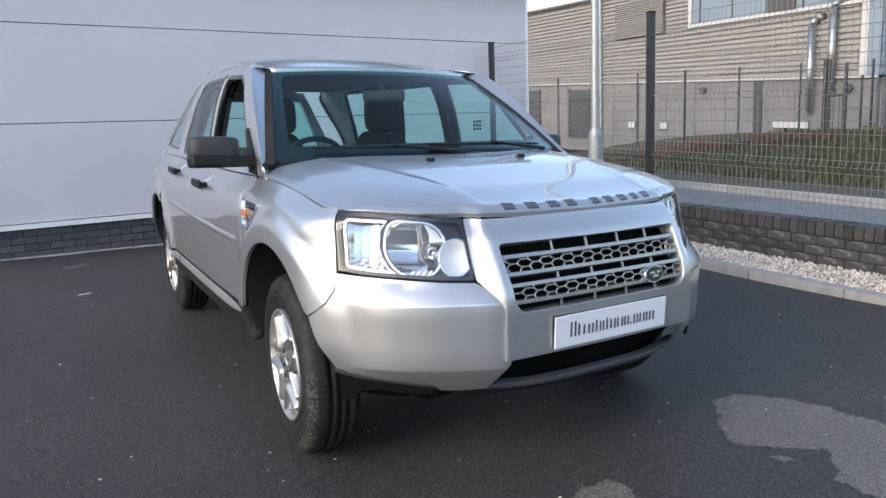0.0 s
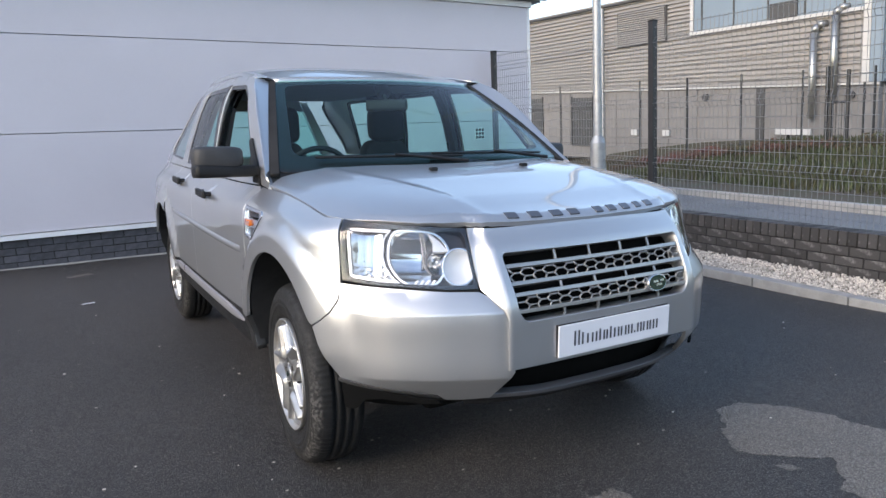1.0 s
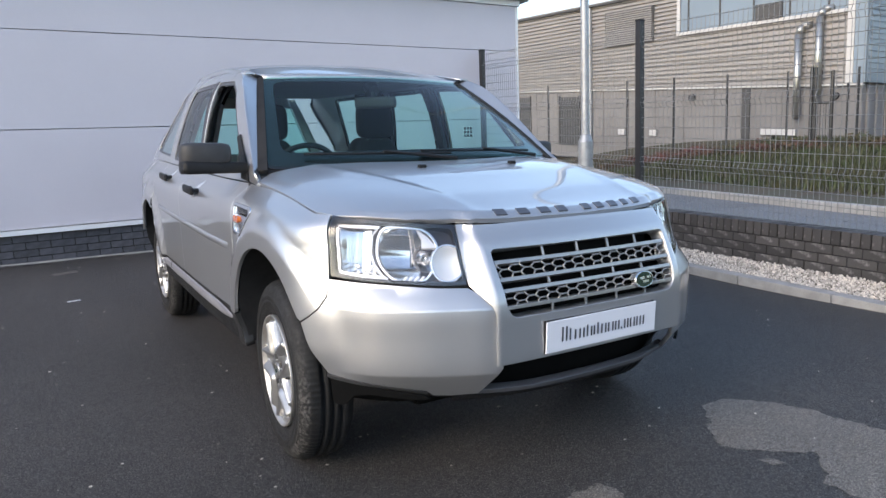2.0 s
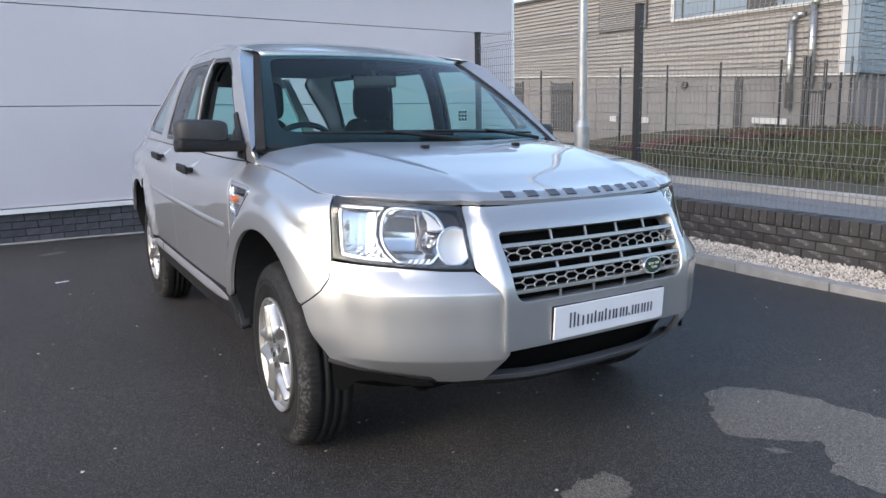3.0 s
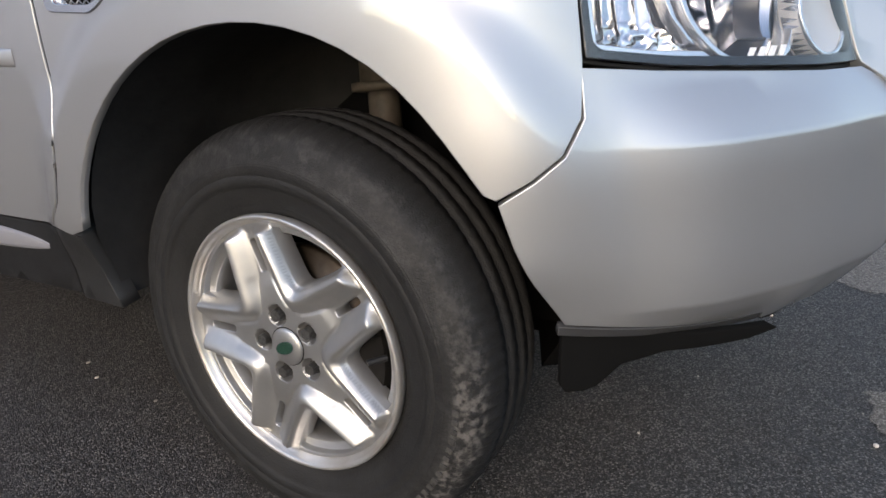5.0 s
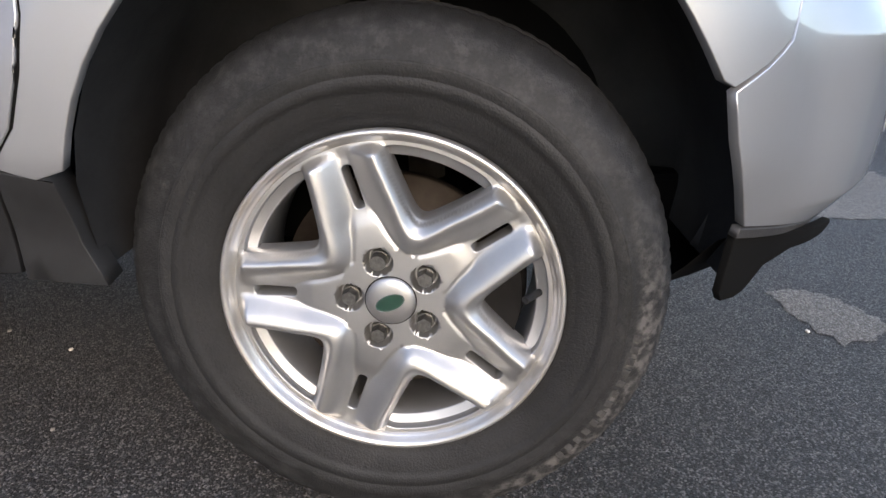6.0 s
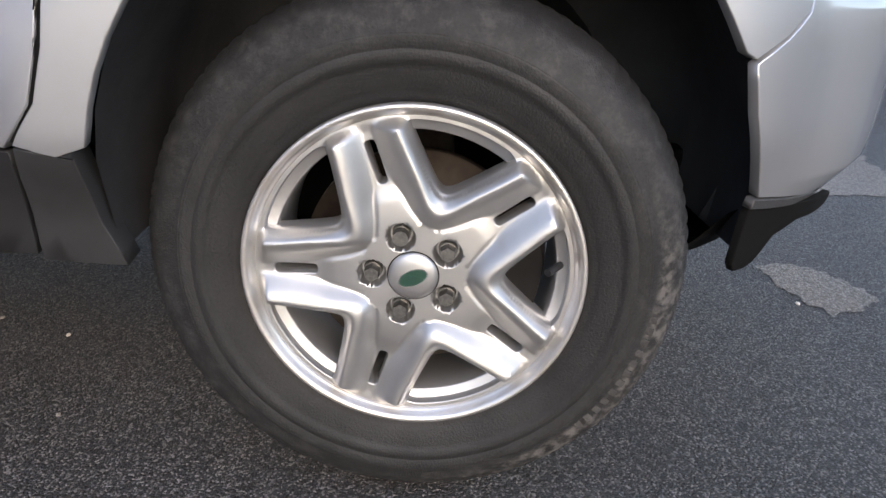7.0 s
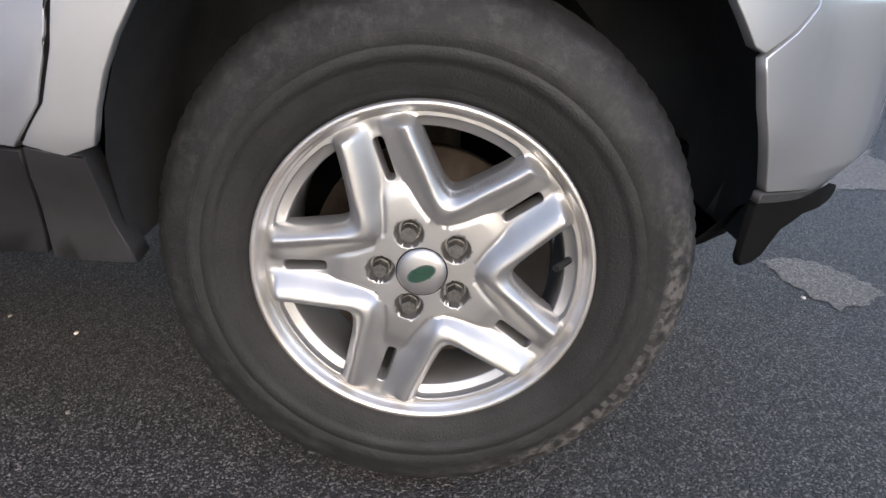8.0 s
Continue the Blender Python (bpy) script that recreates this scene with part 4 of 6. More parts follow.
for s in (1, -1):
    flipped = lambda poly: [(s * a, b) for a, b in poly]
    wrap = lambda f: (lambda u, z: f(s * u, z))
    lamp = panel("headlamp", flipped(LAMP), LAMP_DARK, car, off=-.042, thick=.02, step=.03, holes=[flipped(rounded(CHAMBER, .03)), flipped(SIGNAL)], label="headlamp unit behind a clear lens")
    # side walls of the housing
    panel("housing_wall", flipped(LAMP), GLOSS_BLACK, lamp, off=-.003, thick=.045, step=.03,
          holes=[flipped(rounded([((a - .75) * .965 + .75, (b - .875) * .90 + .875) for a, b in LAMP], .02))])
    panel("main_reflector", flipped(rounded(CHAMBER, .03)), REFLECTOR, lamp, off=-.045, step=.014, edge=.012, thick=.01, relief=wrap(lambda u, z, d=bowl(CHAMBER, .055): d(u, z) + .010 * ramp01(.700, .703, u) * ramp01(.838, .842, z) + .0012 * abs(math.sin(z * 130)) * ramp01(.70, .72, u)), label="chrome main reflector")
    panel("chamber_rim", flipped(rounded(CHAMBER, .03)), LAMP_SILVER, lamp, off=-.022, thick=.03, step=.02,
          holes=[flipped([((a - .71) * .95 + .71, (b - .87) * .95 + .87) for a, b in rounded(CHAMBER, .03)])])
    panel("signal_reflector", flipped(SIGNAL), CHROME_FACET, lamp, off=-.045, step=.006, edge=.010, thick=.01,
          relief=wrap(lambda u, z: -.028 * math.sin(math.pi * min(1, max(0, (u - .80) / .16))) + .0020 * abs(math.sin(u * 110 + 4 * z)) + .0032 * abs(math.sin(z * 150 + 90 * u) * math.sin(z * 150 - 90 * u)) * ramp01(.86, .835, z)), label="fluted turn signal reflector")
    panel("signal_rim", flipped(SIGNAL), LAMP_SILVER, lamp, off=-.026, thick=.02, step=.02,
          holes=[flipped([((a - .885) * .90 + .885, (b - .88) * .90 + .88) for a, b in SIGNAL])])
    # dipped-beam projector: a ringed lens, and the round satin disc beside it
    c = body_at(s * .612, .848)
    d = Vector((-s * .18, -1, 0.04)).normalized()
    m = Matrix.Translation(c - d * .055) @ d.to_track_quat("Z", "Y").to_matrix().to_4x4()
    bm = bmesh.new()
    lathe(bm, [(.0450, -.03), (.0450, .002), (.0435, .004), (.0420, .002), (.0410, -.02)], 32, "z")
    bmesh.ops.transform(bm, matrix=m, verts=bm.verts)
    part("projector_ring", bm, LAMP_DARK, lamp, smooth=True)
    bm = bmesh.new()
    lathe(bm, [(.0415, -.004), (.036, -.016), (.026, -.026), (.013, -.031), (.011, -.010), (.0005, -.006)], 32, "z")
    bmesh.ops.transform(bm, matrix=m, verts=bm.verts)
    part("projector_reflector", bm, CHROME, lamp, "bright dished projector reflector", True)
    disc = oval(.563, .840, .0585, .061, 40)
    panel("disc_rim", flipped(disc), LAMP_SILVER, lamp, off=-.006, thick=.03, step=.02, edge=.008, holes=[flipped(oval(.563, .840, .0560, .0585, 40))])
    panel("round_disc", flipped(disc), LAMP_SATIN, lamp, off=-.009, thick=.03, step=.014, edge=.010, relief=wrap(bowl(disc, .012)), label="satin silver round disc")
    panel("shroud", flipped([(.672, .955), (.629, .930), (.599, .897), (.655, .893), (.652, .924)]), LAMP_SATIN, lamp, off=-.026, thick=.025, step=.012, label="satin silver shroud over the projector")
    for k in range(4):
        panel("vent_slot", flipped([(.655 + k * .020, .789), (.662 + k * .020, .789), (.652 + k * .020, .800), (.645 + k * .020, .800)]), FLASHING, lamp, off=-.017, thick=.004, step=.02)
    ob = panel("lens", flipped(LAMP), LENS, lamp, off=-.001, thick=.004, step=.03, label="clear plastic lens")
    ob.visible_shadow = False
    # black seal round the lamp
    panel("seal", flipped([((a - .75) * 1.025 + .75, (b - .875) * 1.05 + .875) for a, b in LAMP]), BLACK_PLASTIC, lamp, off=-.014, thick=.02, step=.03, holes=[flipped(LAMP)])

# ---- grille ----
grille = panel("grille", [(-.43, .645), (-.43, .89), (.43, .89), (.43, .645)], UNDER, car, off=-.055, step=.05, label="silver mesh grille with black openings")


def grille_bar(bm, pts, r, flat=1.0):
    """A bar following points of the nose (u, z, proud)."""
    place = [nose_at(u, z) + Vector((0, -p, 0)) for u, z, p in pts]
    for a, b in zip(place, place[1:]):
        m = Matrix.Translation((a + b) / 2) @ (b - a).to_track_quat("Z", "Y").to_matrix().to_4x4()
        bmesh.ops.create_cone(bm, cap_ends=True, segments=6, radius1=r, radius2=r, depth=(b - a).length + r * .6, matrix=m)


def half_width(z):
    return .392 + (z - .690) * .07


for z in (.838, .783, .748, .692):
    w = half_width(z)
    panel("grille_bar", [(-w, z - .005), (-w, z + .005), (w, z + .005), (w, z - .005)], GRILLE_GREY, grille, at=nose_at, off=-.006, thick=.035, step=.03, roll=.0015)
for z0, z1, count in ((.844, .879, 5), (.754, .777, 5), (.656, .686, 5)):
    for k in range(count - 1):
        u = -.300 + .150 * k + .045
        bm = bmesh.new()
        grille_bar(bm, [(u, z0 - .004, -.026), (u, z1 + .004, -.026)], .0055)
        part("rib", bm, GRILLE_GREY, grille)
for zc in (.8105, .720):
    bm = bmesh.new()
    w = half_width(zc)
    pitch = .088
    k = 0
    u = -w + .02
    while u < w + .02:
        a, h = .031, .0118
        for q in ((-a, 0, -a * .5, h), (-a * .5, h, a * .5, h), (a * .5, h, a, 0), (a, 0, a * .5, -h), (a * .5, -h, -a * .5, -h), (-a * .5, -h, -a, 0), (a, 0, pitch - a, 0),
                  (-a * .5, h, -a * .8, .026), (a * .5, h, a * .8, .026), (-a * .5, -h, -a * .8, -.026), (a * .5, -h, a * .8, -.026)):
            if abs(u + q[0]) < w and abs(u + q[2]) < w:
                grille_bar(bm, [(u + q[0], zc + q[1], -.012), (u + q[2], zc + q[3], -.012)], .0030)
        u += pitch
    part("grille_mesh", bm, GRILLE_GREY, grille, "silver honeycomb mesh strip", True)

# oval badge and raised bars on the bonnet's edge
badge_c = nose_at(-.225, .712) + Vector((0, .004, 0))
m = Matrix.Translation(badge_c) @ Vector((.05, -1, .12)).to_track_quat("Z", "Y").to_matrix().to_4x4()
bm = bmesh.new()
lathe(bm, [(.049, -.012), (.050, .006), (.048, .010), (.044, .009)], 36, "z")
bmesh.ops.scale(bm, vec=(1, .62, 1), verts=bm.verts)
bmesh.ops.transform(bm, matrix=m, verts=bm.verts)
badge = part("badge", bm, CHROME_SOFT, car, "green oval badge with a silver rim", True)
bm = bmesh.new()
bmesh.ops.create_circle(bm, cap_ends=True, segments=36, radius=.0455)
bmesh.ops.scale(bm, vec=(1, .60, 1), verts=bm.verts)
bmesh.ops.transform(bm, matrix=m @ Matrix.Translation((0, 0, .0085)), verts=bm.verts)
part("badge_field", bm, BADGE_GREEN, badge)
for x0, y0, w, h in ((-.024, .006, .026, .009), (.012, .007, .020, .008), (-.010, -.007, .030, .008)):
    bm = bmesh.new()
    box(bm, (x0, y0 - h / 2, .008), (x0 + w, y0 + h / 2, .0105))
    bmesh.ops.transform(bm, matrix=m, verts=bm.verts)
    part("badge_bar", bm, CHROME_SOFT, badge)

for x, w in ((-.314, .054), (-.226, .056), (-.138, .056), (-.062, .054), (.053, .050), (.120, .050), (.192, .052), (.262, .044), (.330, .050)):
    bm = bmesh.new()
    box(bm, (x - w / 2 + .006, -.0135, -.001), (x + w / 2 - .006, .0135, .0045), .0015)
    for v in bm.verts:
        y = BONNET_EDGE(abs(v.co.x)) + .021 + v.co.y
        lift = v.co.z
        v.co = bonnet_at(v.co.x, y) + Vector((0, -.5 * lift, .85 * lift))
    part("raised_bar", bm, LETTER, car, "dark grey raised bar on the bonnet edge")

# ---- plate on the nose ----
plate = empty("plate_holder", (.012, -.874, .571), "", "")
plate.parent = car
plate.rotation_euler = (radians(4), 0, 0)
bm = bmesh.new()
box(bm, (-.262, .004, -.0575), (.262, .055, .0575), .004)
part("plate_backing", bm, BLACK_PLASTIC, plate)
bm = bmesh.new()
box(bm, (-.260, -.004, -.0555), (.260, .003, .0555), .003)
plate_face = part("plate_face", bm, PLATE, plate, "white acrylic plate with dark bars")
x = -.195
for w, top, strokes in ((.024, .030, 2), (.014, .020, 1), (.018, .012, 1), (.024, .012, 2), (.014, .020, 1), (.020, .012, 2), (.014, .020, 1), (.025, .012, 2), (.027, .012, 2), (.022, .012, 2),
                        (.008, -.014, 1), (.022, .012, 2), (.025, .012, 2), (.040, .012, 3)):
    for k in range(strokes):
        bm = bmesh.new()
        x0 = x + (w - .0065) * (k / max(strokes - 1, 1) if strokes > 1 else .35)
        box(bm, (x0, -.0056, -.022), (x0 + .0065, -.0038, top))
        part("plate_bar", bm, PLATE_TEXT, plate_face)
    x += w + .0075

# ---- side vent with its lamp ----
for s in (1, -1):
    flipped = lambda poly: [(s * a, b) for a, b in poly]
    cu, cz = sum(a for a, b in VENT) / 6, sum(b for a, b in VENT) / 6
    big = [((a - cu) * 1.04 + cu, (b - cz) * 1.04 + cz) for a, b in VENT]
    small = [((a - cu) * .89 + cu, (b - cz) * .88 + cz) for a, b in VENT]
    vent = panel("side_vent", flipped(rounded(big, .012)), CHROME_SOFT, car, off=.004, thick=.03, step=.02, holes=[flipped(rounded(small, .01))], label="silver framed side vent with black mesh")
    panel("vent_back", flipped(VENT), UNDER, vent, off=-.030, step=.03)
    panel("vent_rear_wall", flipped(yz((.344, 1.018), (.318, 1.008), (.318, .900), (.340, .895))), CHROME_SOFT, vent, off=-.004, thick=.02, step=.02)
    panel("vent_bar", flipped(yz((.335, .976), (.140, .966), (.175, .937), (.335, .938))), CHROME_SOFT, vent, off=-.006, thick=.02, step=.02)
    panel("side_lamp", flipped(rounded(yz((.328, .969), (.264, .965), (.264, .942), (.328, .944)), .008)), AMBER, vent, off=.004, thick=.02, step=.012, edge=.01, label="amber side lamp")
    bm = bmesh.new()
    for row in range(18):
        for col in range(15):
            y0, z0 = .105 + col * .0165 + (row % 2) * .00825, .892 + row * .0072
            if inside((u_at(y0), z0), VENT) and not .934 < z0 < .972:
                for dy in (.00825, -.00825):
                    a, b = body_at(s * u_at(y0), z0), body_at(s * u_at(y0 + dy), z0 + .0072)
                    k = Vector((s * .013, 0, 0))
                    rod(bm, a + k, b + k, .0013, 4)
    part("vent_mesh", bm, LETTER, vent)["kind"] = "stuff"

# ---- door mirrors, handles ----
for s in (-1, 1):
    mirror = empty("door_mirror", (0, 0, 0), "", "")
    mirror.parent = car
    fold = .105 if s > 0 else 0.0
    bm = bmesh.new()
    cushion(bm, (-.107, -.078, -.054), (.105, .065, .052), .42)
    for v in bm.verts:
        t = (v.co.x + .11) / .22
        v.co.y += .030 * (1 - t)**2 * (1 if v.co.y < 0 else .2)
        v.co.z *= 1 - .12 * t
        v.co += Vector((-1.000 + fold, .535 + fold * .6, 1.228 - fold * .3))
        v.co.x *= -s
    bmesh.ops.recalc_face_normals(bm, faces=bm.faces)
    part("mirror_cap", bm, GREY_PLASTIC, mirror, "dark grey grained mirror cap", True)
    bm = bmesh.new()
    box(bm, (-.107, -.072, -.026), (.17, .06, .032), .02)
    for v in bm.verts:
        t = max(0.0, (v.co.x - .09) / .10)
        v.co.z = v.co.z * (1 - .25 * t) - .012 * t
        v.co += Vector((-1.000 + fold, .535 + fold * .6, 1.168 - fold * .3))
        v.co.x *= -s
    bmesh.ops.recalc_face_normals(bm, faces=bm.faces)
    part("mirror_base", bm, BLACK_PLASTIC, mirror, "black mirror arm and lower shell", True)
    bm = bmesh.new()
    box(bm, (-.10, .062, -.075), (.09, .070, .04), .01)
    for v in bm.verts:
        v.co += Vector((-1.000 + fold, .535 + fold * .6, 1.215 - fold * .3))
        v.co.x *= -s
    bmesh.ops.recalc_face_normals(bm, faces=bm.faces)
    part("mirror_glass", bm, CHROME, mirror)
    both_side = 1 if s > 0 else -1
    panel("mirror_sail", [(both_side * a, b) for a, b in yz((.42, 1.102), (.545, 1.112), (.70, 1.30), (.66, 1.31))], BLACK_PLASTIC, mirror, off=.008, thick=.015)
    for y0, z0 in ((1.04, 1.030), (1.92, 1.052)):
        a = body_at(both_side * u_at(y0 + .11), z0)
        bm = bmesh.new()
        box(bm, (-.009, -.100, -.019), (.009, .100, .019), .008)
        bmesh.ops.transform(bm, matrix=Matrix.Translation(a + Vector((-both_side * .036, 0, .003))) @ Matrix.Rotation(radians(2), 4, "X"), verts=bm.verts)
        handle = part("door_handle", bm, BLACK_PLASTIC, car, "black door handle", True)
        for k in (-.085, .085):
            bm = bmesh.new()
            p = a + Vector((0, k, .003))
            rod(bm, p, p + Vector((-both_side * .034, 0, 0)), .012, 10)
            part("handle_foot", bm, BLACK_PLASTIC, handle)
        cup = oval(u_at(y0 + .10), z0 + .003, .0325, .0465, 24)
        panel("handle_cup", [(both_side * a, b) for a, b in cup], PAINT, handle, off=-.0005, thick=.002, step=.010, edge=.010, roll=.0005,
              relief=lambda u, z, d=bowl(cup, .020), k=both_side: d(k * u, z))

# ---- wipers, jets, interior ----
for x0, x1, sgn in ((.60, -.10, 1), (.05, -.62, 1)):
    wiper = empty("wiper", (0, 0, 0), "", "")
    wiper.parent = car
    a, b = screen_at(x0 / .76, .035), screen_at(x1 / .76, .055)
    bm = bmesh.new()
    tube(bm, [screen_at((x0 + (x1 - x0) * k / 12) / .76, .035 + .03 * k / 12) + Vector((0, -.012, .012)) for k in range(13)], .006, 6)
    part("wiper_blade", bm, BLACK_PLASTIC, wiper)
    bm = bmesh.new()
    mid = screen_at((x0 + x1) / 1.52, .05) + Vector((0, -.02, .022))
    rod(bm, screen_at(x0 / .76, -.03) + Vector((0, -.02, .02)), mid, .009, 8, .006)
    part("wiper_arm", bm, BLACK_PLASTIC, wiper)
panel("cowl", [(-1.0, -.10), (-1.0, .0), (1.0, .0), (1.0, -.10)], BLACK_PLASTIC, car, at=screen_at, off=-.012, step=.06, edge=.05, label="black cowl below the windscreen")
for x in (-.237, .237):
    bm = bmesh.new()
    box(bm, (-.016, -.012, -.004), (.016, .012, .013), .005)
    for v in bm.verts:
        v.co += bonnet_at(x, -.055)
    part("washer_jet", bm, BLACK_PLASTIC, car)

cabin = empty("cabin", (0, 0, 0), "", "")
cabin.parent = car
bm = bmesh.new()
box(bm, (-.72, .46, .80), (.72, .88, 1.105), .04)
for v in bm.verts:
    v.co.y -= .12 * (1 - (v.co.x / .75)**2) if v.co.y < .6 else 0
part("dashboard", bm, TRIM_DARK, cabin, "black dashboard", True)
bm = bmesh.new()
box(bm, (-.60, .66, 1.06), (-.20, .86, 1.175), .04)
part("instrument_hood", bm, TRIM_DARK, cabin, smooth=True)
bm = bmesh.new()
lathe(bm, [(.185 + .015 * math.cos(math.radians(w)), .015 * math.sin(math.radians(w))) for w in range(0, 360, 45)], 40, "z", True)
for w in (200, 340, 90):
    rod(bm, (0, 0, -.01), (.18 * math.cos(math.radians(w)), .18 * math.sin(math.radians(w)), 0), .018, 8)
rod(bm, (0, 0, -.03), (0, 0, .005), .06, 16)
bmesh.ops.transform(bm, matrix=Matrix.Translation((-.41, .93, 1.090)) @ Matrix.Rotation(radians(-62), 4, "X"), verts=bm.verts)
part("steering_wheel", bm, TRIM_DARK, cabin, smooth=True)
bm = bmesh.new()
box(bm, (-.80, .52, .41), (.80, 3.40, .45))
part("cabin_floor", bm, TRIM_DARK, cabin)
bm = bmesh.new()
box(bm, (-.54, 1.14, 1.600), (.54, 3.10, 1.612))
part("headlining", bm, LINING, cabin)


def seat(x, y, w, z_top):
    s = empty("seat", (0, 0, 0), "", "")
    s.parent = cabin
    bm = bmesh.new()
    cushion(bm, (x - w / 2, y - .50, .52), (x + w / 2, y, .70))
    part("seat_cushion", bm, FABRIC, s, smooth=True)
    bm = bmesh.new()
    cushion(bm, (x - w / 2, y - .06, .62), (x + w / 2, y + .10, z_top), .35)
    for v in bm.verts:
        t = (v.co.z - .62) / (z_top - .62)
        v.co.y += .14 * t
        v.co.x = x + (v.co.x - x) * (1 - (.40 if w < .8 else .12) * t * t)
    part("seat_back", bm, FABRIC, s, smooth=True)
    for dx in (() if w > .8 else (0,)):
        bm = bmesh.new()
        cushion(bm, (x + dx - .125, y + .04, z_top - .01), (x + dx + .125, y + .16, z_top + .215))
        part("headrest", bm, FABRIC, s, smooth=True)
        for k in (-.05, .05):
            bm = bmesh.new()
            rod(bm, (x + dx + k, y + .10, z_top - .03), (x + dx + k, y + .10, z_top + .06), .007, 8)
            part("headrest_post", bm, CHROME_SOFT, s)


seat(-.37, 1.56, .50, 1.28)
seat(.37, 1.56, .50, 1.28)
seat(0.0, 2.35, 1.20, 1.10)
bm = bmesh.new()
box(bm, (-.115, -.022, -.032), (.115, .022, .032), .020)
for v in bm.verts:
    v.co = Matrix.Rotation(radians(-32), 3, "Z") @ v.co + Vector((.0, .86, 1.475))
rod(bm, (0, .87, 1.50), (0, .91, 1.56), .012, 8)
part("interior_mirror", bm, TRIM_DARK, cabin, smooth=True)
bm = bmesh.new()
rod(bm, (0, .885, 1.535), (0, .925, 1.575), .040, 16)
part("sensor_pod", bm, TRIM_DARK, cabin)
for s in (-1, 1):
    for y0, y1, lean in ((1.40, 1.51, .02), (2.20, 2.60, .16)):
        panel("pillar_lining", [(s * a, b) for a, b in yz((y0, 1.10), (y0 - lean, 1.64), (y1 - lean, 1.64), (y1, 1.10))], TRIM_DARK, cabin, off=-.045, thick=.02, step=.06)
    panel("door_lining", [(s * a, b) for a, b in yz((.45, .50), (.45, 1.10), (2.40, 1.12), (2.40, .50))], TRIM_DARK, cabin, off=-.06, thick=.02, step=.1)

# tail: rear screen frame and closing panels
bm = bmesh.new()
box(bm, (-.74, 3.44, .50), (.74, 3.50, 1.14), .03)
part("tailgate", bm, PAINT, car)
bm = bmesh.new()
for x0, x1, z0, z1 in ((-.62, -.52, 1.14, 1.60), (.52, .62, 1.14, 1.60), (-.52, .52, 1.52, 1.62)):
    box(bm, (x0, 3.32, z0), (x1, 3.38, z1), .01)
for v in bm.verts:
    v.co.x *= 1 - .75 * (v.co.z - 1.14)
part("rear_screen_frame", bm, PAINT, car)
bm = bmesh.new()
box(bm, (-.56, 3.345, 1.13), (.56, 3.350, 1.545))
for v in bm.verts:
    v.co.x *= 1 - .75 * (v.co.z - 1.14)
part("rear_screen", bm, SIDE_GLASS, car).visible_shadow = False
bm = bmesh.new()
box(bm, (-.80, 3.35, .34), (.80, 3.58, .62), .05)
part("rear_bumper", bm, GREY_PLASTIC, car, smooth=True)

# underside and wheel arch liners
for nm, lo, hi in (("floor_pan", (-.56, -.52, .295), (.56, 3.40, .45)), ("sill_beam", (-.80, .50, .395), (.80, 2.15, .47)), ("engine_block", (-.50, -.55, .46), (.50, .40, .90)), ("rear_floor", (-.82, 3.10, .34), (.82, 3.42, .60))):
    bm = bmesh.new()
    box(bm, lo, hi, .02)
    part(nm, bm, UNDER, car)
# black tray behind the valance, rising towards the wheels, added to deepen the shade below
bm = bmesh.new()
rows = []
for i in range(29):
    u = -.98 + 1.96 * i / 28
    p = valance_at(u, .40)
    low = .322 + .012 * ramp01(.42, .80, abs(p.x))
    back = .030 + .13 * (1 - ramp01(.45, .80, abs(p.x)))
    rows.append([bm.verts.new(q) for q in ((p.x * .97, p.y + back, .425), (p.x * .94, p.y + back + .030, .375), (p.x * .905, p.y + back + .055, low), (p.x * .72, min(p.y + .30, -.32), low - .02), (p.x * .72, .30, .292))])
for p, q in zip(rows, rows[1:]):
    for i in range(4):
        bm.faces.new((p[i], p[i + 1], q[i + 1], q[i]))
bmesh.ops.recalc_face_normals(bm, faces=bm.faces)
part("undertray", bm, UNDER, car, "black tray added under the nose to deepen the shade", smooth=True)
for s in (-1, 1):
    for wy in (-.045, 2.66):
        bm = bmesh.new()
        rings = []
        for k in range(0, 25):
            w = radians(-8 + 200 * k / 24)
            yy, zz = wy + .410 * math.cos(w), .46 + .420 * math.sin(w)
            lim = abs(body_at(u_at(max(yy, -.46)), min(zz, .9)).x) - .022
            rings.append([bm.verts.new((s * xx, yy, zz)) for xx in (lim, lim - .05, .70, .52)] + [bm.verts.new((s * .50, wy + .30 * math.cos(w), .46 + .3 * math.sin(w)))])
        for p, q in zip(rings, rings[1:]):
            for i in range(4):
                bm.faces.new((p[i], p[i + 1], q[i + 1], q[i]))
        bmesh.ops.recalc_face_normals(bm, faces=bm.faces)
        part("arch_liner", bm, LINER, car, smooth=True)
    # spring strut and bracket above the wheel
    bm = bmesh.new()
    rod(bm, (s * .60, -.03, .45), (s * .57, -.01, .86), .030, 12)
    rod(bm, (s * .60, -.03, .745), (s * .585, -.022, .84), .042, 12)
    rod(bm, (s * .60, -.03, .735), (s * .598, -.029, .748), .058, 16)
    part("strut", bm, STEEL_DIRTY, car, smooth=True)
    bm = bmesh.new()
    box(bm, (s * .63 - .03, -.17, .735), (s * .63 + .03, -.11, .765), .008)
    part("bracket", bm, STEEL_DIRTY, car)


# ---- wheels ----
SPOKE = [-17 + 72 * k for k in range(5)]


def polar(t, l, w):
    """A point t along the spoke at w degrees (clockwise from the top, as seen from outside) and l to its side."""
    c, s = math.cos(radians(w)), math.sin(radians(w))
    return (t * s + l * c, t * c - l * s)


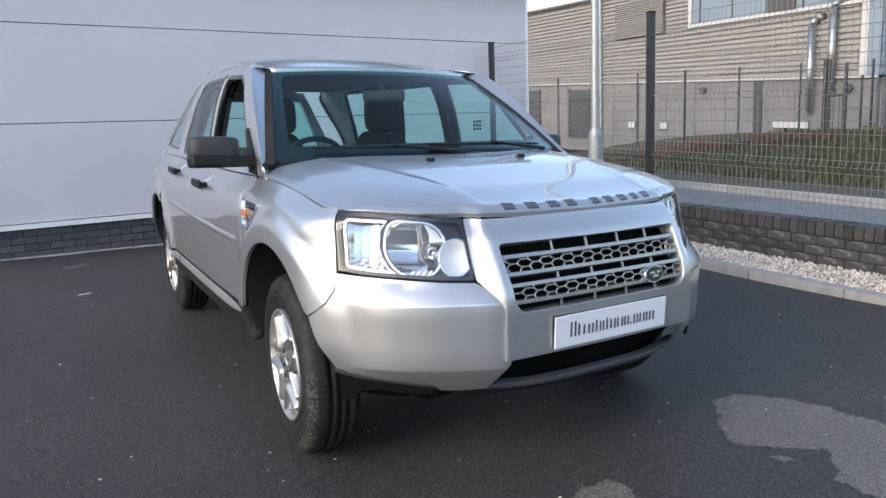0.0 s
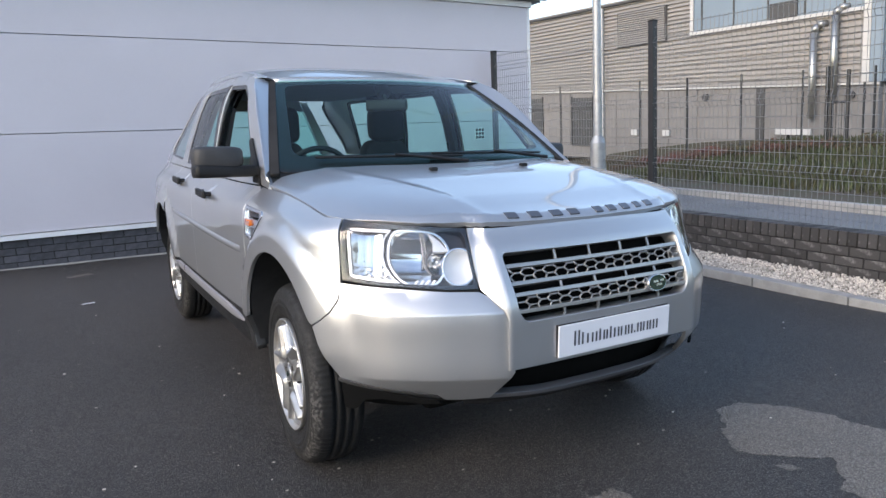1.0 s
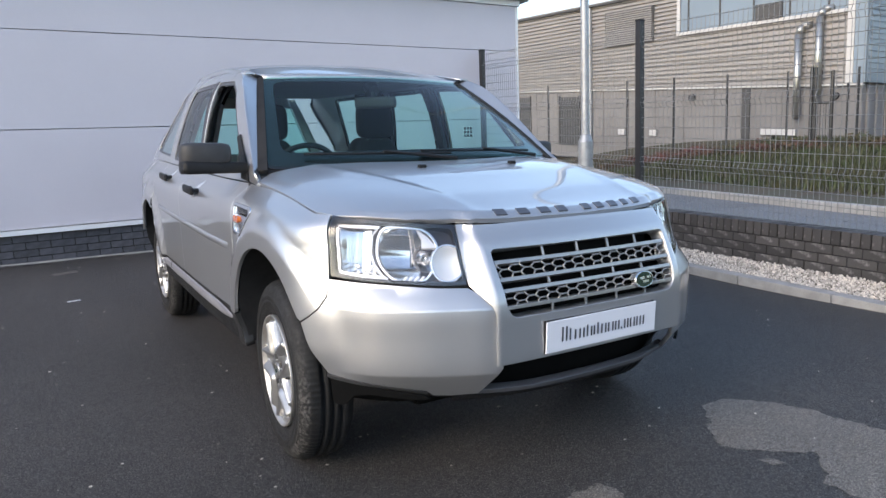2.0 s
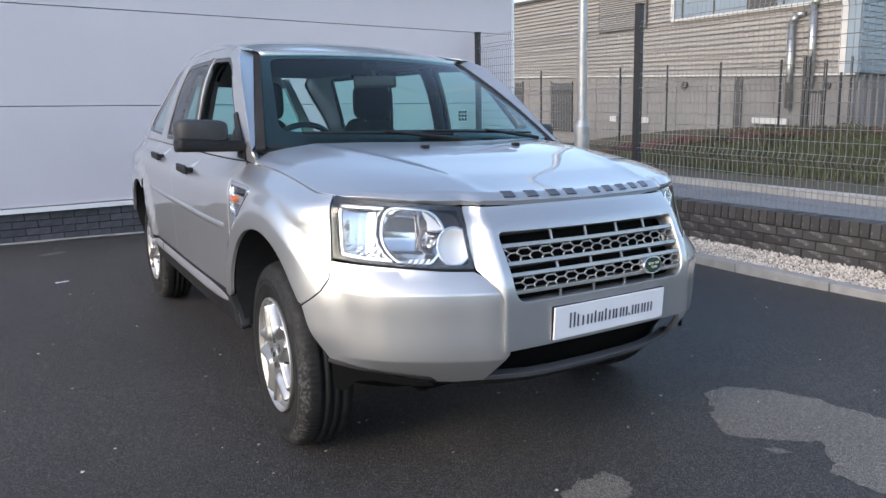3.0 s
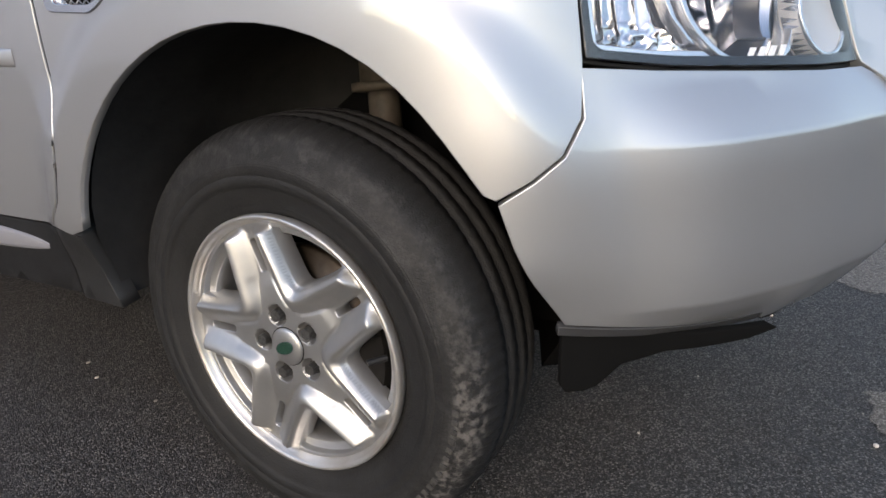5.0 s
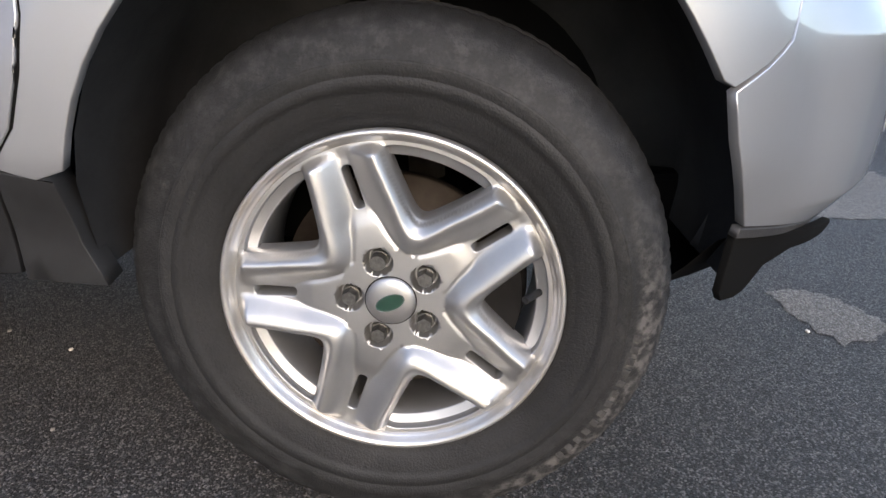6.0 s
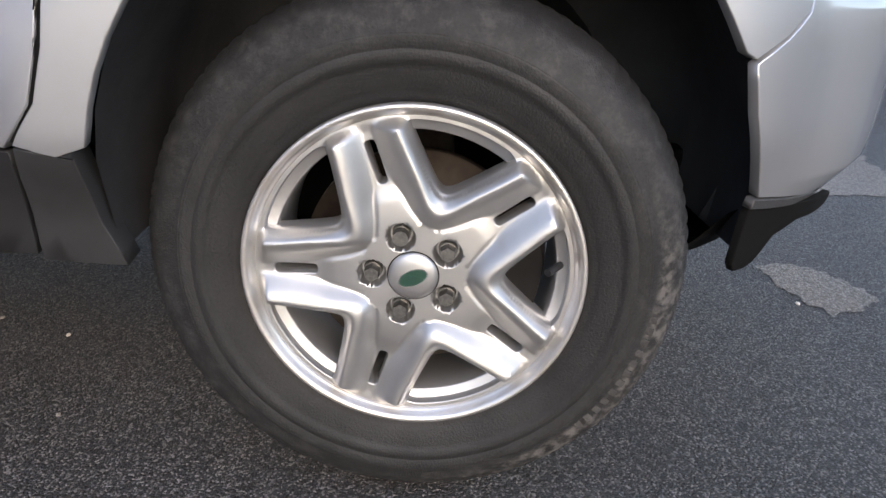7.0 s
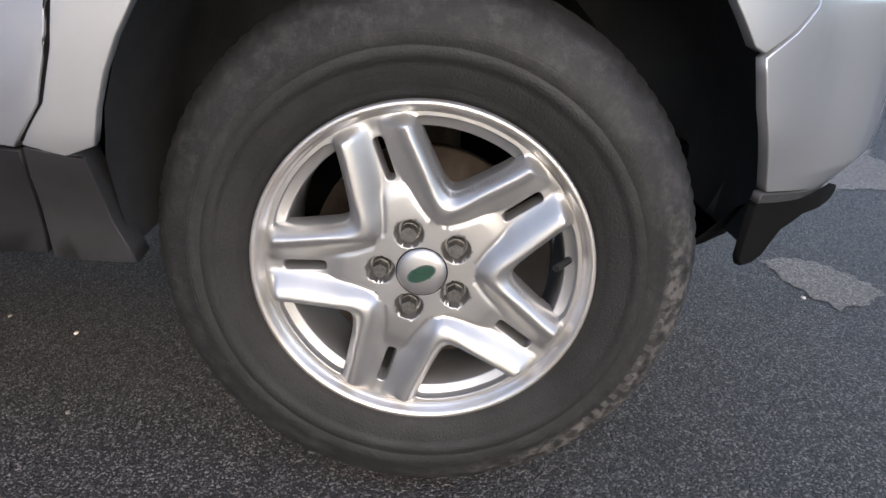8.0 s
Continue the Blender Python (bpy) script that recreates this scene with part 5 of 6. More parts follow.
HOLE, CREST = .0585, .0475
BASE = curve_through([.045, .070, .090, .118, .128, .21], [.036, .031, .0240, .0170, .0140, .0140])


def across(a, b):
    """How far a point of the face lies from its spokes' axes, rounded where two arms meet, and spread towards the rim."""
    r, w = math.hypot(a, b), math.degrees(math.atan2(a, b)) - SPOKE[0]
    w = radians(w % 72)
    l1, l2, k = r * math.sin(w), r * math.sin(radians(72) - w), .013
    return -k * math.log(math.exp(-l1 / k) + math.exp(-l2 / k)) + .0065 * ramp01(.115, .195, r)


def wheel_relief(a, b):
    """Height of the face: arms rise from a star-shaped web to a crest round each window, then drop to its sill."""
    r, d = math.hypot(a, b), across(a, b)
    base = BASE(r)
    h = -.002 - .003 * ramp01(.07, .125, r)
    groove = -.0085 - .003 * ramp01(.07, .125, r)
    if r > .100:
        h += (groove + .0025 - h) * ramp01(.100, .128, r)
    groove += .0025
    web = h + (groove - h) * ramp01(base - .0065, base + .0030, d)
    s = min(max((d - base + .002) / (CREST - base + .002), 0.0), 1.0)
    face = web + (.0135 - groove) * math.sin(s * math.pi / 2) ** 1.45
    if d > CREST:
        face = .0135 - .015 * ramp01(CREST - .0010, HOLE + .004, d) - .006 * ramp01(HOLE - .003, HOLE, d)
    if r < .070:
        face = h
    for w in SPOKE:
        q = math.hypot(a - .054 * math.sin(radians(w)), b - .054 * math.cos(radians(w)))
        face -= .020 * (1 - ramp01(.0165, .0185, q))
    rim = ramp01(.192, .2055, r)
    return face * (1 - rim) - .0075 * rim


def across_at(w, r):
    return across(r * math.sin(radians(w)), r * math.cos(radians(w)))


wheel = empty("wheel", (0, 0, 0), "", "")
wheel.parent = car
rim_poly = [(.2075 * math.sin(radians(w)), .2075 * math.cos(radians(w))) for w in range(0, 360, 3)]


def level(w0, value, most, gap=.004):
    """Points of one arm pair's line of equal distance, from rim to rim."""
    out = []
    for i in range(361):
        w = w0 + 72 * i / 360
        lo, hi = .03, most
        if across_at(w, hi) < value:
            continue
        for _ in range(26):
            mid = (lo + hi) / 2
            lo, hi = (mid, hi) if across_at(w, mid) < value else (lo, mid)
        p = (lo * math.sin(radians(w)), lo * math.cos(radians(w)))
        if not out or math.dist(p, out[-1]) > gap:
            out.append(p)
    return out


windows, slots, crease, web_foot = [], [], [], []
for w in SPOKE:
    line = level(w, HOLE, .2025)
    a0, a1 = (math.degrees(math.atan2(*p)) for p in (line[0], line[-1]))
    arc = [(.2025 * math.sin(radians(x)), .2025 * math.cos(radians(x))) for x in np.linspace(a1, a0 if a0 < a1 else a0 - 360, 12)][1:-1]
    windows.append(rounded(line + arc, .004, 2))
    slots.append(rounded([polar(.124, -.0082, w), polar(.184, -.0086, w), polar(.184, .0086, w), polar(.124, .0082, w)], .008))
    for value in (.0095, .0125, .0155, .0185, .0220, .0260, .0300, .0340, .0380, .0410, .0438, .0455, .0465, .0471, .0475, .0480, .0487, .0500, .0520, .0545, .0562, .0575):
        crease += level(w, value, .206, .0045)
    # the foot of the star-shaped web
    for off in (-.0065, -.0045, -.0025, -.0005, .0015, .0035):
        for k in range(60):
            r = .072 + .001 * k
            for x in (1, -1):
                lo, hi = 0.0, 36.0
                for _ in range(20):
                    mid = (lo + hi) / 2
                    lo, hi = (mid, hi) if across_at(w + x * mid, r) < BASE(r) + off else (lo, mid)
                if lo < 35.9 and k % 3 == 0:
                    web_foot.append((r * math.sin(radians(w + x * lo)), r * math.cos(radians(w + x * lo))))
    for k in range(44):
        x = w + 72 * (k + .5) / 44
        crease += [(r * math.sin(radians(x)), r * math.cos(radians(x))) for r in (.1925, .195, .1975, .200, .2025, .2045) if across_at(x, r) < HOLE - .002]
    for r in (.0135, .0145, .0155, .0165, .0175, .0185, .0205):
        crease += [(.054 * math.sin(radians(w)) + r * math.cos(k * .314), .054 * math.cos(radians(w)) + r * math.sin(k * .314)) for k in range(20)]


def face_at(a, b):
    return Vector((0, -a, b))


alloy = panel("alloy_rim", rim_poly, ALLOY, wheel, at=face_at, flip=False, holes=windows + slots, step=.0055, edge=.0055, thick=.034, extra=web_foot + [p for p in crease if np.hypot(*(np.array(web_foot) - p).T).min() > .0022], relief=wheel_relief, roll=.002, label="silver five twin-spoke alloy rim")
bm = bmesh.new()
lathe(bm, [(.2060, .0090), (.2080, .0055), (.2090, .004), (.2110, .003), (.2125, -.004), (.2165, -.008), (.2205, -.0085), (.2225, -.006), (.2225, .006), (.216, .02)], 96)
part("rim_lip", bm, ALLOY_EDGE, alloy, "rim edge with brown brake dust", True)
bm = bmesh.new()
lathe(bm, [(.2070, .009), (.2050, .019), (.2030, .0215), (.1885, .0225), (.1865, .0245), (.1850, .07), (.189, .16), (.206, .18)], 96)
part("rim_barrel", bm, ALLOY, alloy, smooth=True)
bm = bmesh.new()
lathe(bm, [(.0005, -.0062), (.018, -.0056), (.027, -.0040), (.0315, -.0018), (.0325, .000), (.0325, .012)], 48)
cap = part("centre_cap", bm, ALLOY, alloy, smooth=True)
bm = bmesh.new()
lathe(bm, [(.0325, .0010), (.0340, .0012)], 48)
part("cap_gap", bm, UNDER, cap)
bm = bmesh.new()
bmesh.ops.create_circle(bm, cap_ends=True, segments=28, radius=.019)
bmesh.ops.scale(bm, vec=(1, .52, 1), verts=bm.verts)
bmesh.ops.transform(bm, matrix=Matrix.Translation((-.0068, 0, 0)) @ Matrix.Rotation(radians(-25), 4, "X") @ Matrix.Rotation(radians(-90), 4, "Y") @ Matrix.Rotation(radians(90), 4, "Z"), verts=bm.verts)
bmesh.ops.recalc_face_normals(bm, faces=bm.faces)
part("cap_badge", bm, BADGE_GREEN, cap, "green oval cap badge")
bm = bmesh.new()
lathe(bm, [(.0185, -.0006), (.0205, -.0006)], 28, "z")
bmesh.ops.scale(bm, vec=(1, .54, 1), verts=bm.verts)
bmesh.ops.transform(bm, matrix=Matrix.Translation((-.0074, 0, 0)) @ Matrix.Rotation(radians(-25), 4, "X") @ Matrix.Rotation(radians(-90), 4, "Y") @ Matrix.Rotation(radians(90), 4, "Z"), verts=bm.verts)
part("badge_ring", bm, CHROME_SOFT, cap)
for k, w in enumerate(SPOKE):
    a, b = polar(.054, 0, w)
    bm = bmesh.new()
    rod(bm, (.018, -a, b), (-.002, -a, b), .0115, 6 if k else 20, .0100)
    rod(bm, (.022, -a, b), (.012, -a, b), .0128, 20, .0120)
    if not k:
        rod(bm, (.0, -a, b), (-.0026, -a, b), .006, 6)
    part("wheel_nut" if k else "locking_nut", bm, NUT, alloy)
bm = bmesh.new()
a, b = polar(.190, 0, SPOKE[1] + 30)
rod(bm, (.012, -a, b), (-.012, -a * .90, b * .90), .005, 10)
part("valve", bm, BLACK_PLASTIC, alloy)
bm = bmesh.new()
lathe(bm, [(.060, .040), (.085, .040), (.085, .056), (.152, .056), (.152, .080), (.06, .097)], 64)
part("brake_disc", bm, DISC, wheel, "brake disc with brown rust", True)
bm = bmesh.new()
ring = []
for w in range(60, 133, 6):
    s1, c1 = math.sin(radians(w)), math.cos(radians(w))
    k = .012 * (1 if 72 < w < 120 else 0)
    ring.append([bm.verts.new((x, -r * s1, r * c1)) for r, x in ((.100, .050 - k), (.168, .046 - k), (.176, .075), (.168, .125), (.100, .120))])
for p, q in zip(ring, ring[1:]):
    for i in range(5):
        bm.faces.new((p[i], p[(i + 1) % 5], q[(i + 1) % 5], q[i]))
bm.faces.new(ring[0]), bm.faces.new(ring[-1])
bmesh.ops.recalc_face_normals(bm, faces=bm.faces)
part("brake_caliper", bm, CALIPER, wheel)
# tyre
SEG = 300
prof = [(.216, .018), (.2225, .010), (.2300, .004), (.2350, .003), (.2370, .0012), (.242, -.0015), (.252, -.0050), (.262, -.0078), (.268, -.0090), (.2690, -.0104), (.276, -.0114), (.2836, -.0119), (.2843, -.0112), (.2850, -.0118), (.298, -.0108), (.2996, -.0108), (.3002, -.0099), (.3010, -.0106), (.3020, -.0098), (.312, -.0070), (.322, -.0030), (.330, .0008), (.338, .0066),
        (.344, .014), (.351, .026), (.356, .040), (.3585, .055), (.3595, .068), (.351, .070), (.351, .078), (.3602, .080), (.3608, .100), (.352, .102), (.352, .112), (.3608, .114),
        (.3602, .134), (.351, .136), (.351, .144), (.3595, .146), (.357, .168), (.350, .182), (.328, .194), (.296, .198), (.256, .192), (.216, .172)]
prof = [(r + .002 * ramp01(.290, .345, r), x) for r, x in prof]
bm = bmesh.new()
rings = lathe(bm, prof, SEG)
for (r, x), ring in zip(prof, rings):
    for i, v in enumerate(ring):
        w = 2 * math.pi * i / SEG
        d = 0.0
        if .342 < r < .3608 and x < .06:
            d = -.0030 if i % 3 == 0 else .0004
        elif r > .357 and i % 3 == 0:
            d = -.0012
        d += .0006 * noise.noise(Vector((r * 60, math.cos(w) * 9, math.sin(w) * 9)))
        f = (r + d) / r
        v.co.y *= f
        v.co.z *= f
        if v.co.z < -.3615:
            v.co.z = -.3615
tyre = part("tyre", bm, RUBBER, wheel, "worn black tyre with scuffed sidewall", True)
# worn raised blocks on the sidewall, low at the front
for k in range(13):
    w = 96 + 3.1 * k
    bm = bmesh.new()
    r = .312
    box(bm, (-.0076, -.0050, r - .0090), (-.0050, .0050, r + .0090), .001)
    bmesh.ops.transform(bm, matrix=Matrix.Rotation(radians(w), 4, "X"), verts=bm.verts)
    part("sidewall_block", bm, SCUFF, tyre)
HUB = Matrix.Translation((-.903, 0, .365))
STEER = Matrix.Rotation(radians(-3.0), 4, "Z")
wheel.matrix_basis = HUB @ STEER
copy_thing(wheel, Matrix.Translation((-.903, 2.66, .365 + rise(2.66))) @ Matrix.Rotation(radians(31), 4, "X"))
copy_thing(wheel, Matrix.Translation((.903, 0, .365)) @ STEER @ Matrix.Rotation(math.pi, 4, "Z"))
copy_thing(wheel, Matrix.Translation((.903, 2.66, .365 + rise(2.66))) @ Matrix.Rotation(math.pi, 4, "Z"))


# the body follows the rise of the forecourt, axle by axle
for ob in car.children_recursive:
    if ob.data and wheel not in (ob.parent, ob) and not any(p.name.startswith("wheel") for p in (ob.parent, ob.parent.parent) if p):
        tilt = ob.matrix_local if ob.parent == car else Matrix()
        for v in ob.data.vertices:
            v.co.z += rise(v.co.y + tilt.translation.y)

# ---- street lamp, mesh fence ----
lamp_post = empty("street_lamp", (3.82, 3.30, 0), "galvanised tubular street lamp column with a wider base", "street lamp")
bm = bmesh.new()
rod(bm, (0, 0, .10), (0, 0, 1.28), .084, 24)
rod(bm, (0, 0, 1.28), (0, 0, 1.36), .084, 24, .052)
part("column_base", bm, GALV, lamp_post, smooth=False)
bm = bmesh.new()
rod(bm, (0, 0, 1.34), (0, 0, 6.2), .050, 24, .038)
part("column_shaft", bm, GALV, lamp_post)
bm = bmesh.new()
box(bm, (-.045, -.088, .55), (.045, -.078, 1.0), .004)
part("access_door", bm, GALV, lamp_post)
bm = bmesh.new()
rod(bm, (0, 0, 6.2), (-.5, 0, 6.35), .03, 12)
box(bm, (-1.0, -.12, 6.30), (-.45, .12, 6.42), .04)
part("lantern", bm, GALV, lamp_post)

FENCE_X, FENCE_S = 3.80, .07


def fence_pt(y, z):
    return Vector((FENCE_X + FENCE_S * (y - 2.47), y, z + .055 * (y - 2.47)))


fence = empty("mesh_fence", (0, 0, 0), "tall black welded mesh fence with folded wires and square posts", "fence")
for y in (5.62, 2.47, -.21, -2.9):
    bm = bmesh.new()
    p = fence_pt(y, 0)
    box(bm, (p.x - .032, p.y - .032, .05), (p.x + .032, p.y + .032, 2.46 + .055 * (y - 2.47)), .004)
    post = part("fence_post", bm, BLACK_STEEL, fence)
    bm = bmesh.new()
    box(bm, (p.x - .035, p.y - .035, 2.455 + .055 * (y - 2.47)), (p.x + .035, p.y + .035, 2.475 + .055 * (y - 2.47)), .004)
    part("post_cap", bm, BLACK_PLASTIC, post)
FOLDS = (.45, 1.05, 1.65, 2.25)
for y0, y1 in ((2.50, 5.59), (-.18, 2.44), (-2.87, -.24)):
    verts, faces = [], []

    def wire(a, b, r):
        d = (b - a).normalized()
        o = d.orthogonal().normalized()
        q = d.cross(o)
        k = len(verts)
        for p in (a, b):
            for w in range(3):
                verts.append(p + (o * math.cos(2.094 * w) + q * math.sin(2.094 * w)) * r)
        for w in range(3):
            faces.append((k + w, k + (w + 1) % 3, k + 3 + (w + 1) % 3, k + 3 + w))

    heights = [.16]
    for f in FOLDS:
        heights += [f - .05, f, f + .05]
    heights += [2.42]
    n = round((y1 - y0) / .05)
    for i in range(n + 1):
        y = y0 + (y1 - y0) * i / n
        pts = [fence_pt(y, z) + Vector((-.026 if z in FOLDS else 0, 0, 0)) for z in heights]
        for a, b in zip(pts, pts[1:]):
            wire(a, b, .0026)
    z = .2
    while z < 2.43:
        out = -.026 if min(abs(z - f) for f in FOLDS) < .02 else 0
        wire(fence_pt(y0, z) + Vector((out, 0, 0)), fence_pt(y1, z) + Vector((out, 0, 0)), .003)
        z += .05 if min(abs(z + .05 - f) for f in FOLDS) < .06 else .10
    sheet("mesh_panel", verts, faces, WIRE, fence, smooth=False)

# ---- far industrial building ----
FAR_A, FAR_B = Vector((18.2, 23.4, 1.64)), Vector((21.0, 9.3, .60))
FAR_D = (FAR_A - FAR_B)
FAR_L = FAR_D.length
FAR_O = Vector((-FAR_D.y, FAR_D.x, 0)).normalized()
if FAR_O.x > 0:
    FAR_O = -FAR_O


def far_pt(s, out, z):
    """On the far facade: s metres from its near corner, out towards the road, z above its foot."""
    return FAR_B + FAR_D * (s / FAR_L) + FAR_O * out + Vector((0, 0, z + .055 * (9 - s) * min(max((z - 2.4) / 1.6, 0), 1)))


def far_box(name, s0, s1, o0, o1, z0, z1, mat, parent, label="", bevel=0.0):
    bm = bmesh.new()
    box(bm, (s0, o0, z0), (s1, o1, z1), bevel)
    for v in bm.verts:
        v.co = far_pt(*v.co)
    bmesh.ops.recalc_face_normals(bm, faces=bm.faces)
    return part(name, bm, mat, parent, label)


far = empty("industrial_building", (0, 0, 0), "beige ribbed metal-clad industrial building on a grey block base", "building")
base = far_box("base_wall", 0, 26, -.30, -.02, -.5, 2.28, BLOCKWORK, far, "grey block base wall")
s = 0.02
while s < 25.8:
    far_box("base_panel", s, s + 1.17, -.02, 0.0, 0.02, 2.24, BLOCKWORK, base)
    s += 1.2
far_box("ledge", -.05, 26, -.05, .10, 2.28, 2.34, DULL_WHITE, far, "pale ledge between base and cladding")
clad = far_box("cladding_back", 0, 26, -.30, -.03, 2.34, 5.75, CLAD_BEIGE, far)
z = 2.36
while z < 5.70:
    far_box("cladding_rib", 0.0, 26, -.035, .045, z, z + .085, CLAD_BEIGE, clad, bevel=.02)
    z += .15
far_box("eave", -.1, 26.2, -.3, .16, 5.72, 5.80, GREY_PLASTIC, far)
far_box("roof", -.1, 26.2, -12, .12, 5.802, 5.86, CLAD_BEIGE, far, "pale corrugated roof edge")
far_box("rear_block", 0, 26, -12, -.31, -.5, 5.74, BLOCKWORK, far)
far_box("corner_post", .26, .46, .047, .10, 2.36, 5.74, DULL_WHITE, far, "white corner post")
far_box("end_panel", -.10, .25, .047, .09, 2.36, 5.74, CLAD_BLUE, far, "pale blue end panel")
louvre = far_box("louvre", 7.26, 9.47, .05, .09, 4.02, 5.38, GREY_PLASTIC, far, "large grey wall louvre")
for k in range(16):
    far_box("louvre_slat", 7.32, 9.41, .09, .15, 4.06 + k * .081, 4.105 + k * .081, CLAD_BEIGE, louvre)
win = far_box("window_band", .47, 6.13, .05, .08, 4.20, 5.72, CLAD_BLUE, far, "long pale blue window band")
far_box("window_surround", .47, 6.28, .05, .13, 4.08, 4.19, DULL_WHITE, win)
far_box("window_surround", 6.14, 6.28, .05, .13, 4.19, 5.74, DULL_WHITE, win)
for k in range(5):
    far_box("mullion", 1.0 + k * 1.2, 1.05 + k * 1.2, .08, .11, 4.21, 5.72, GREY_PLASTIC, win)
far_box("dark_opening", 2.45, 3.35, .08, .14, 4.18, 4.72, DARK_DOOR, win)
for s0, s1 in ((10.85, 11.85), (13.6, 14.5), (16.6, 17.9)):
    d = far_box("door", s0, s1, .0, .05, 0.0, 2.05, DARK_DOOR, far, "dark steel door")
    far_box("door_frame", s0 - .06, s0 - .005, .0, .07, 0.0, 2.10, GREY_PLASTIC, d)
    far_box("door_frame", s1 + .005, s1 + .06, .0, .07, 0.0, 2.10, GREY_PLASTIC, d)
for s0, z0, z1 in ((1.24, 1.95, 4.05), (1.88, 1.22, 3.65)):
    bm = bmesh.new()
    rod(bm, far_pt(s0, .22, z0), far_pt(s0, .22, z1), .11, 14)
    rod(bm, far_pt(s0, .22, z1), far_pt(s0 - .10, .18, z1 + .20), .11, 14)
    rod(bm, far_pt(s0 - .10, .18, z1 + .20), far_pt(s0 - .34, .02, z1 + .22), .11, 14)
    part("duct", bm, BRIGHT_METAL, far, "bright round metal duct", True)
far_box("meter_box", 1.9, 3.07, .0, .16, .67, .87, DULL_WHITE, far, "white horizontal box on the wall")
bm = bmesh.new()
rod(bm, far_pt(2.63, .1, .67), far_pt(2.68, .1, .30), .05, 10)
rod(bm, far_pt(2.68, .1, .30), far_pt(3.10, .1, .02), .05, 10)
part("pipe", bm, BLACK_PLASTIC, far)
for s0 in (5.66, 10.35, .76):
    bm = bmesh.new()
    rod(bm, far_pt(s0, .0, 1.97), far_pt(s0, .12, 1.97), .12, 16)
    part("bulkhead_lamp", bm, GREY_PLASTIC, far, "round wall lamp")
for s0 in (7.1, 8.55, 15.2):
    far_box("junction_box", s0, s0 + .3, .0, .12, .52, .74, DULL_WHITE, far)
far_box("downpipe", 10.15, 10.27, .05, .17, 0, 5.7, DULL_WHITE, far)
far_box("pier", 3.50, 3.78, .0, .05, 0.0, 2.26, GREY_PLASTIC, far)

# the same site's end wall running away from the corner, blue clad over a ribbed base, and a red brick building further on
blue = empty("blue_clad_building", (0, 0, 0), "pale blue metal-clad block on a grey ribbed base", "building")


def end_box(name, x0, x1, o0, o1, z0, z1, mat, parent, label="", bevel=.01):
    bm = bmesh.new()
    box(bm, (x0, 9.32 - o1, z0 + .60), (x1, 9.32 - o0, z1 + .60), bevel)
    return part(name, bm, mat, parent, label)


upper = end_box("upper_wall", 21.02, 41.0, -8.0, .16, 2.36, 6.05, CLAD_BLUE, blue, "pale blue ribbed cladding")
for k in range(20):
    end_box("cladding_rib", 21.04, 40.98, .16, .19, 2.42 + k * .18, 2.50 + k * .18, CLAD_BLUE, upper)
base = end_box("lower_wall", 21.05, 41.0, -8.0, .0, -.8, 2.34, BLOCKWORK, blue, "grey ribbed base wall")
for k in range(24):
    end_box("base_rib", 21.3 + k * .56, 21.52 + k * .56, .0, .06, -.2, 2.30, BLOCKWORK, base)
end_box("door", 34.8, 38.4, .0, .08, -.4, 2.1, DARK_DOOR, blue, "wide dark roller door")
red = empty("brick_building", (0, 0, 0), "dark red brick building with a flat roof", "building")
bm = bmesh.new()
box(bm, (30, -14, -.4), (42, 6.55, 3.20), .02)
part("wall", bm, RED_WALL, red)
bm = bmesh.new()
box(bm, (29.7, -14.2, 3.2), (42, 6.75, 3.48), .02)
part("roof", bm, GREY_PLASTIC, red)
for y in (5.55, 3.1, -1.2):
    bm = bmesh.new()
    box(bm, (29.88, y - .10, -.2), (30.0, y + .10, 3.2), .02)
    part("drainpipe", bm, BLACK_STEEL, red)

# railings on the verge
rail = empty("railing", (0, 0, 0), "slim black post and wire fence with a narrow gate", "fence")
R0, RD = Vector((17.8, 7.7, .66)), Vector((-.195, .98, .050))
for k in (10.68, 8.94, 7.20, 5.44, 3.65, 1.85, .26, .01, -1.75, -3.5, 12.4, 14.2, 16.0):
    p = R0 + RD * k
    bm = bmesh.new()
    rod(bm, p - Vector((0, 0, .3)), p + Vector((0, 0, 2.07 if k == .26 else 2.48)), .036, 6)
    part("railing_post", bm, BLACK_STEEL, rail)
for k in (1.20, 1.09, .66):
    p = R0 + RD * k
    bm = bmesh.new()
    rod(bm, p - Vector((0, 0, .3)), p + Vector((0, 0, 2.53 if k > 1 else 2.42)), .05, 8)
    part("gate_post", bm, BLACK_STEEL, rail)
gate = empty("gate", (0, 0, 0), "", "")
gate.parent = rail
for z in (.12, 1.55):
    bm = bmesh.new()
    rod(bm, R0 + RD * .66 + Vector((0, 0, z)), R0 + RD * 1.09 + Vector((0, 0, z)), .035, 6)
    part("gate_bar", bm, BLACK_STEEL, gate)
for k in range(5):
    p = R0 + RD * (.73 + .072 * k)
    bm = bmesh.new()
    rod(bm, p + Vector((0, 0, .12)), p + Vector((0, 0, 1.55)), .010, 6)
    part("gate_bar", bm, BLACK_STEEL, gate)
for z in (.35, 2.30):
    bm = bmesh.new()
    rod(bm, R0 + RD * -4 + Vector((0, 0, z)), R0 + RD * 17 + Vector((0, 0, z)), .006, 6)
    part("rail_wire", bm, BLACK_STEEL, rail)

# ---- grass, shrubs, gravel ----
rng = random.Random(7)


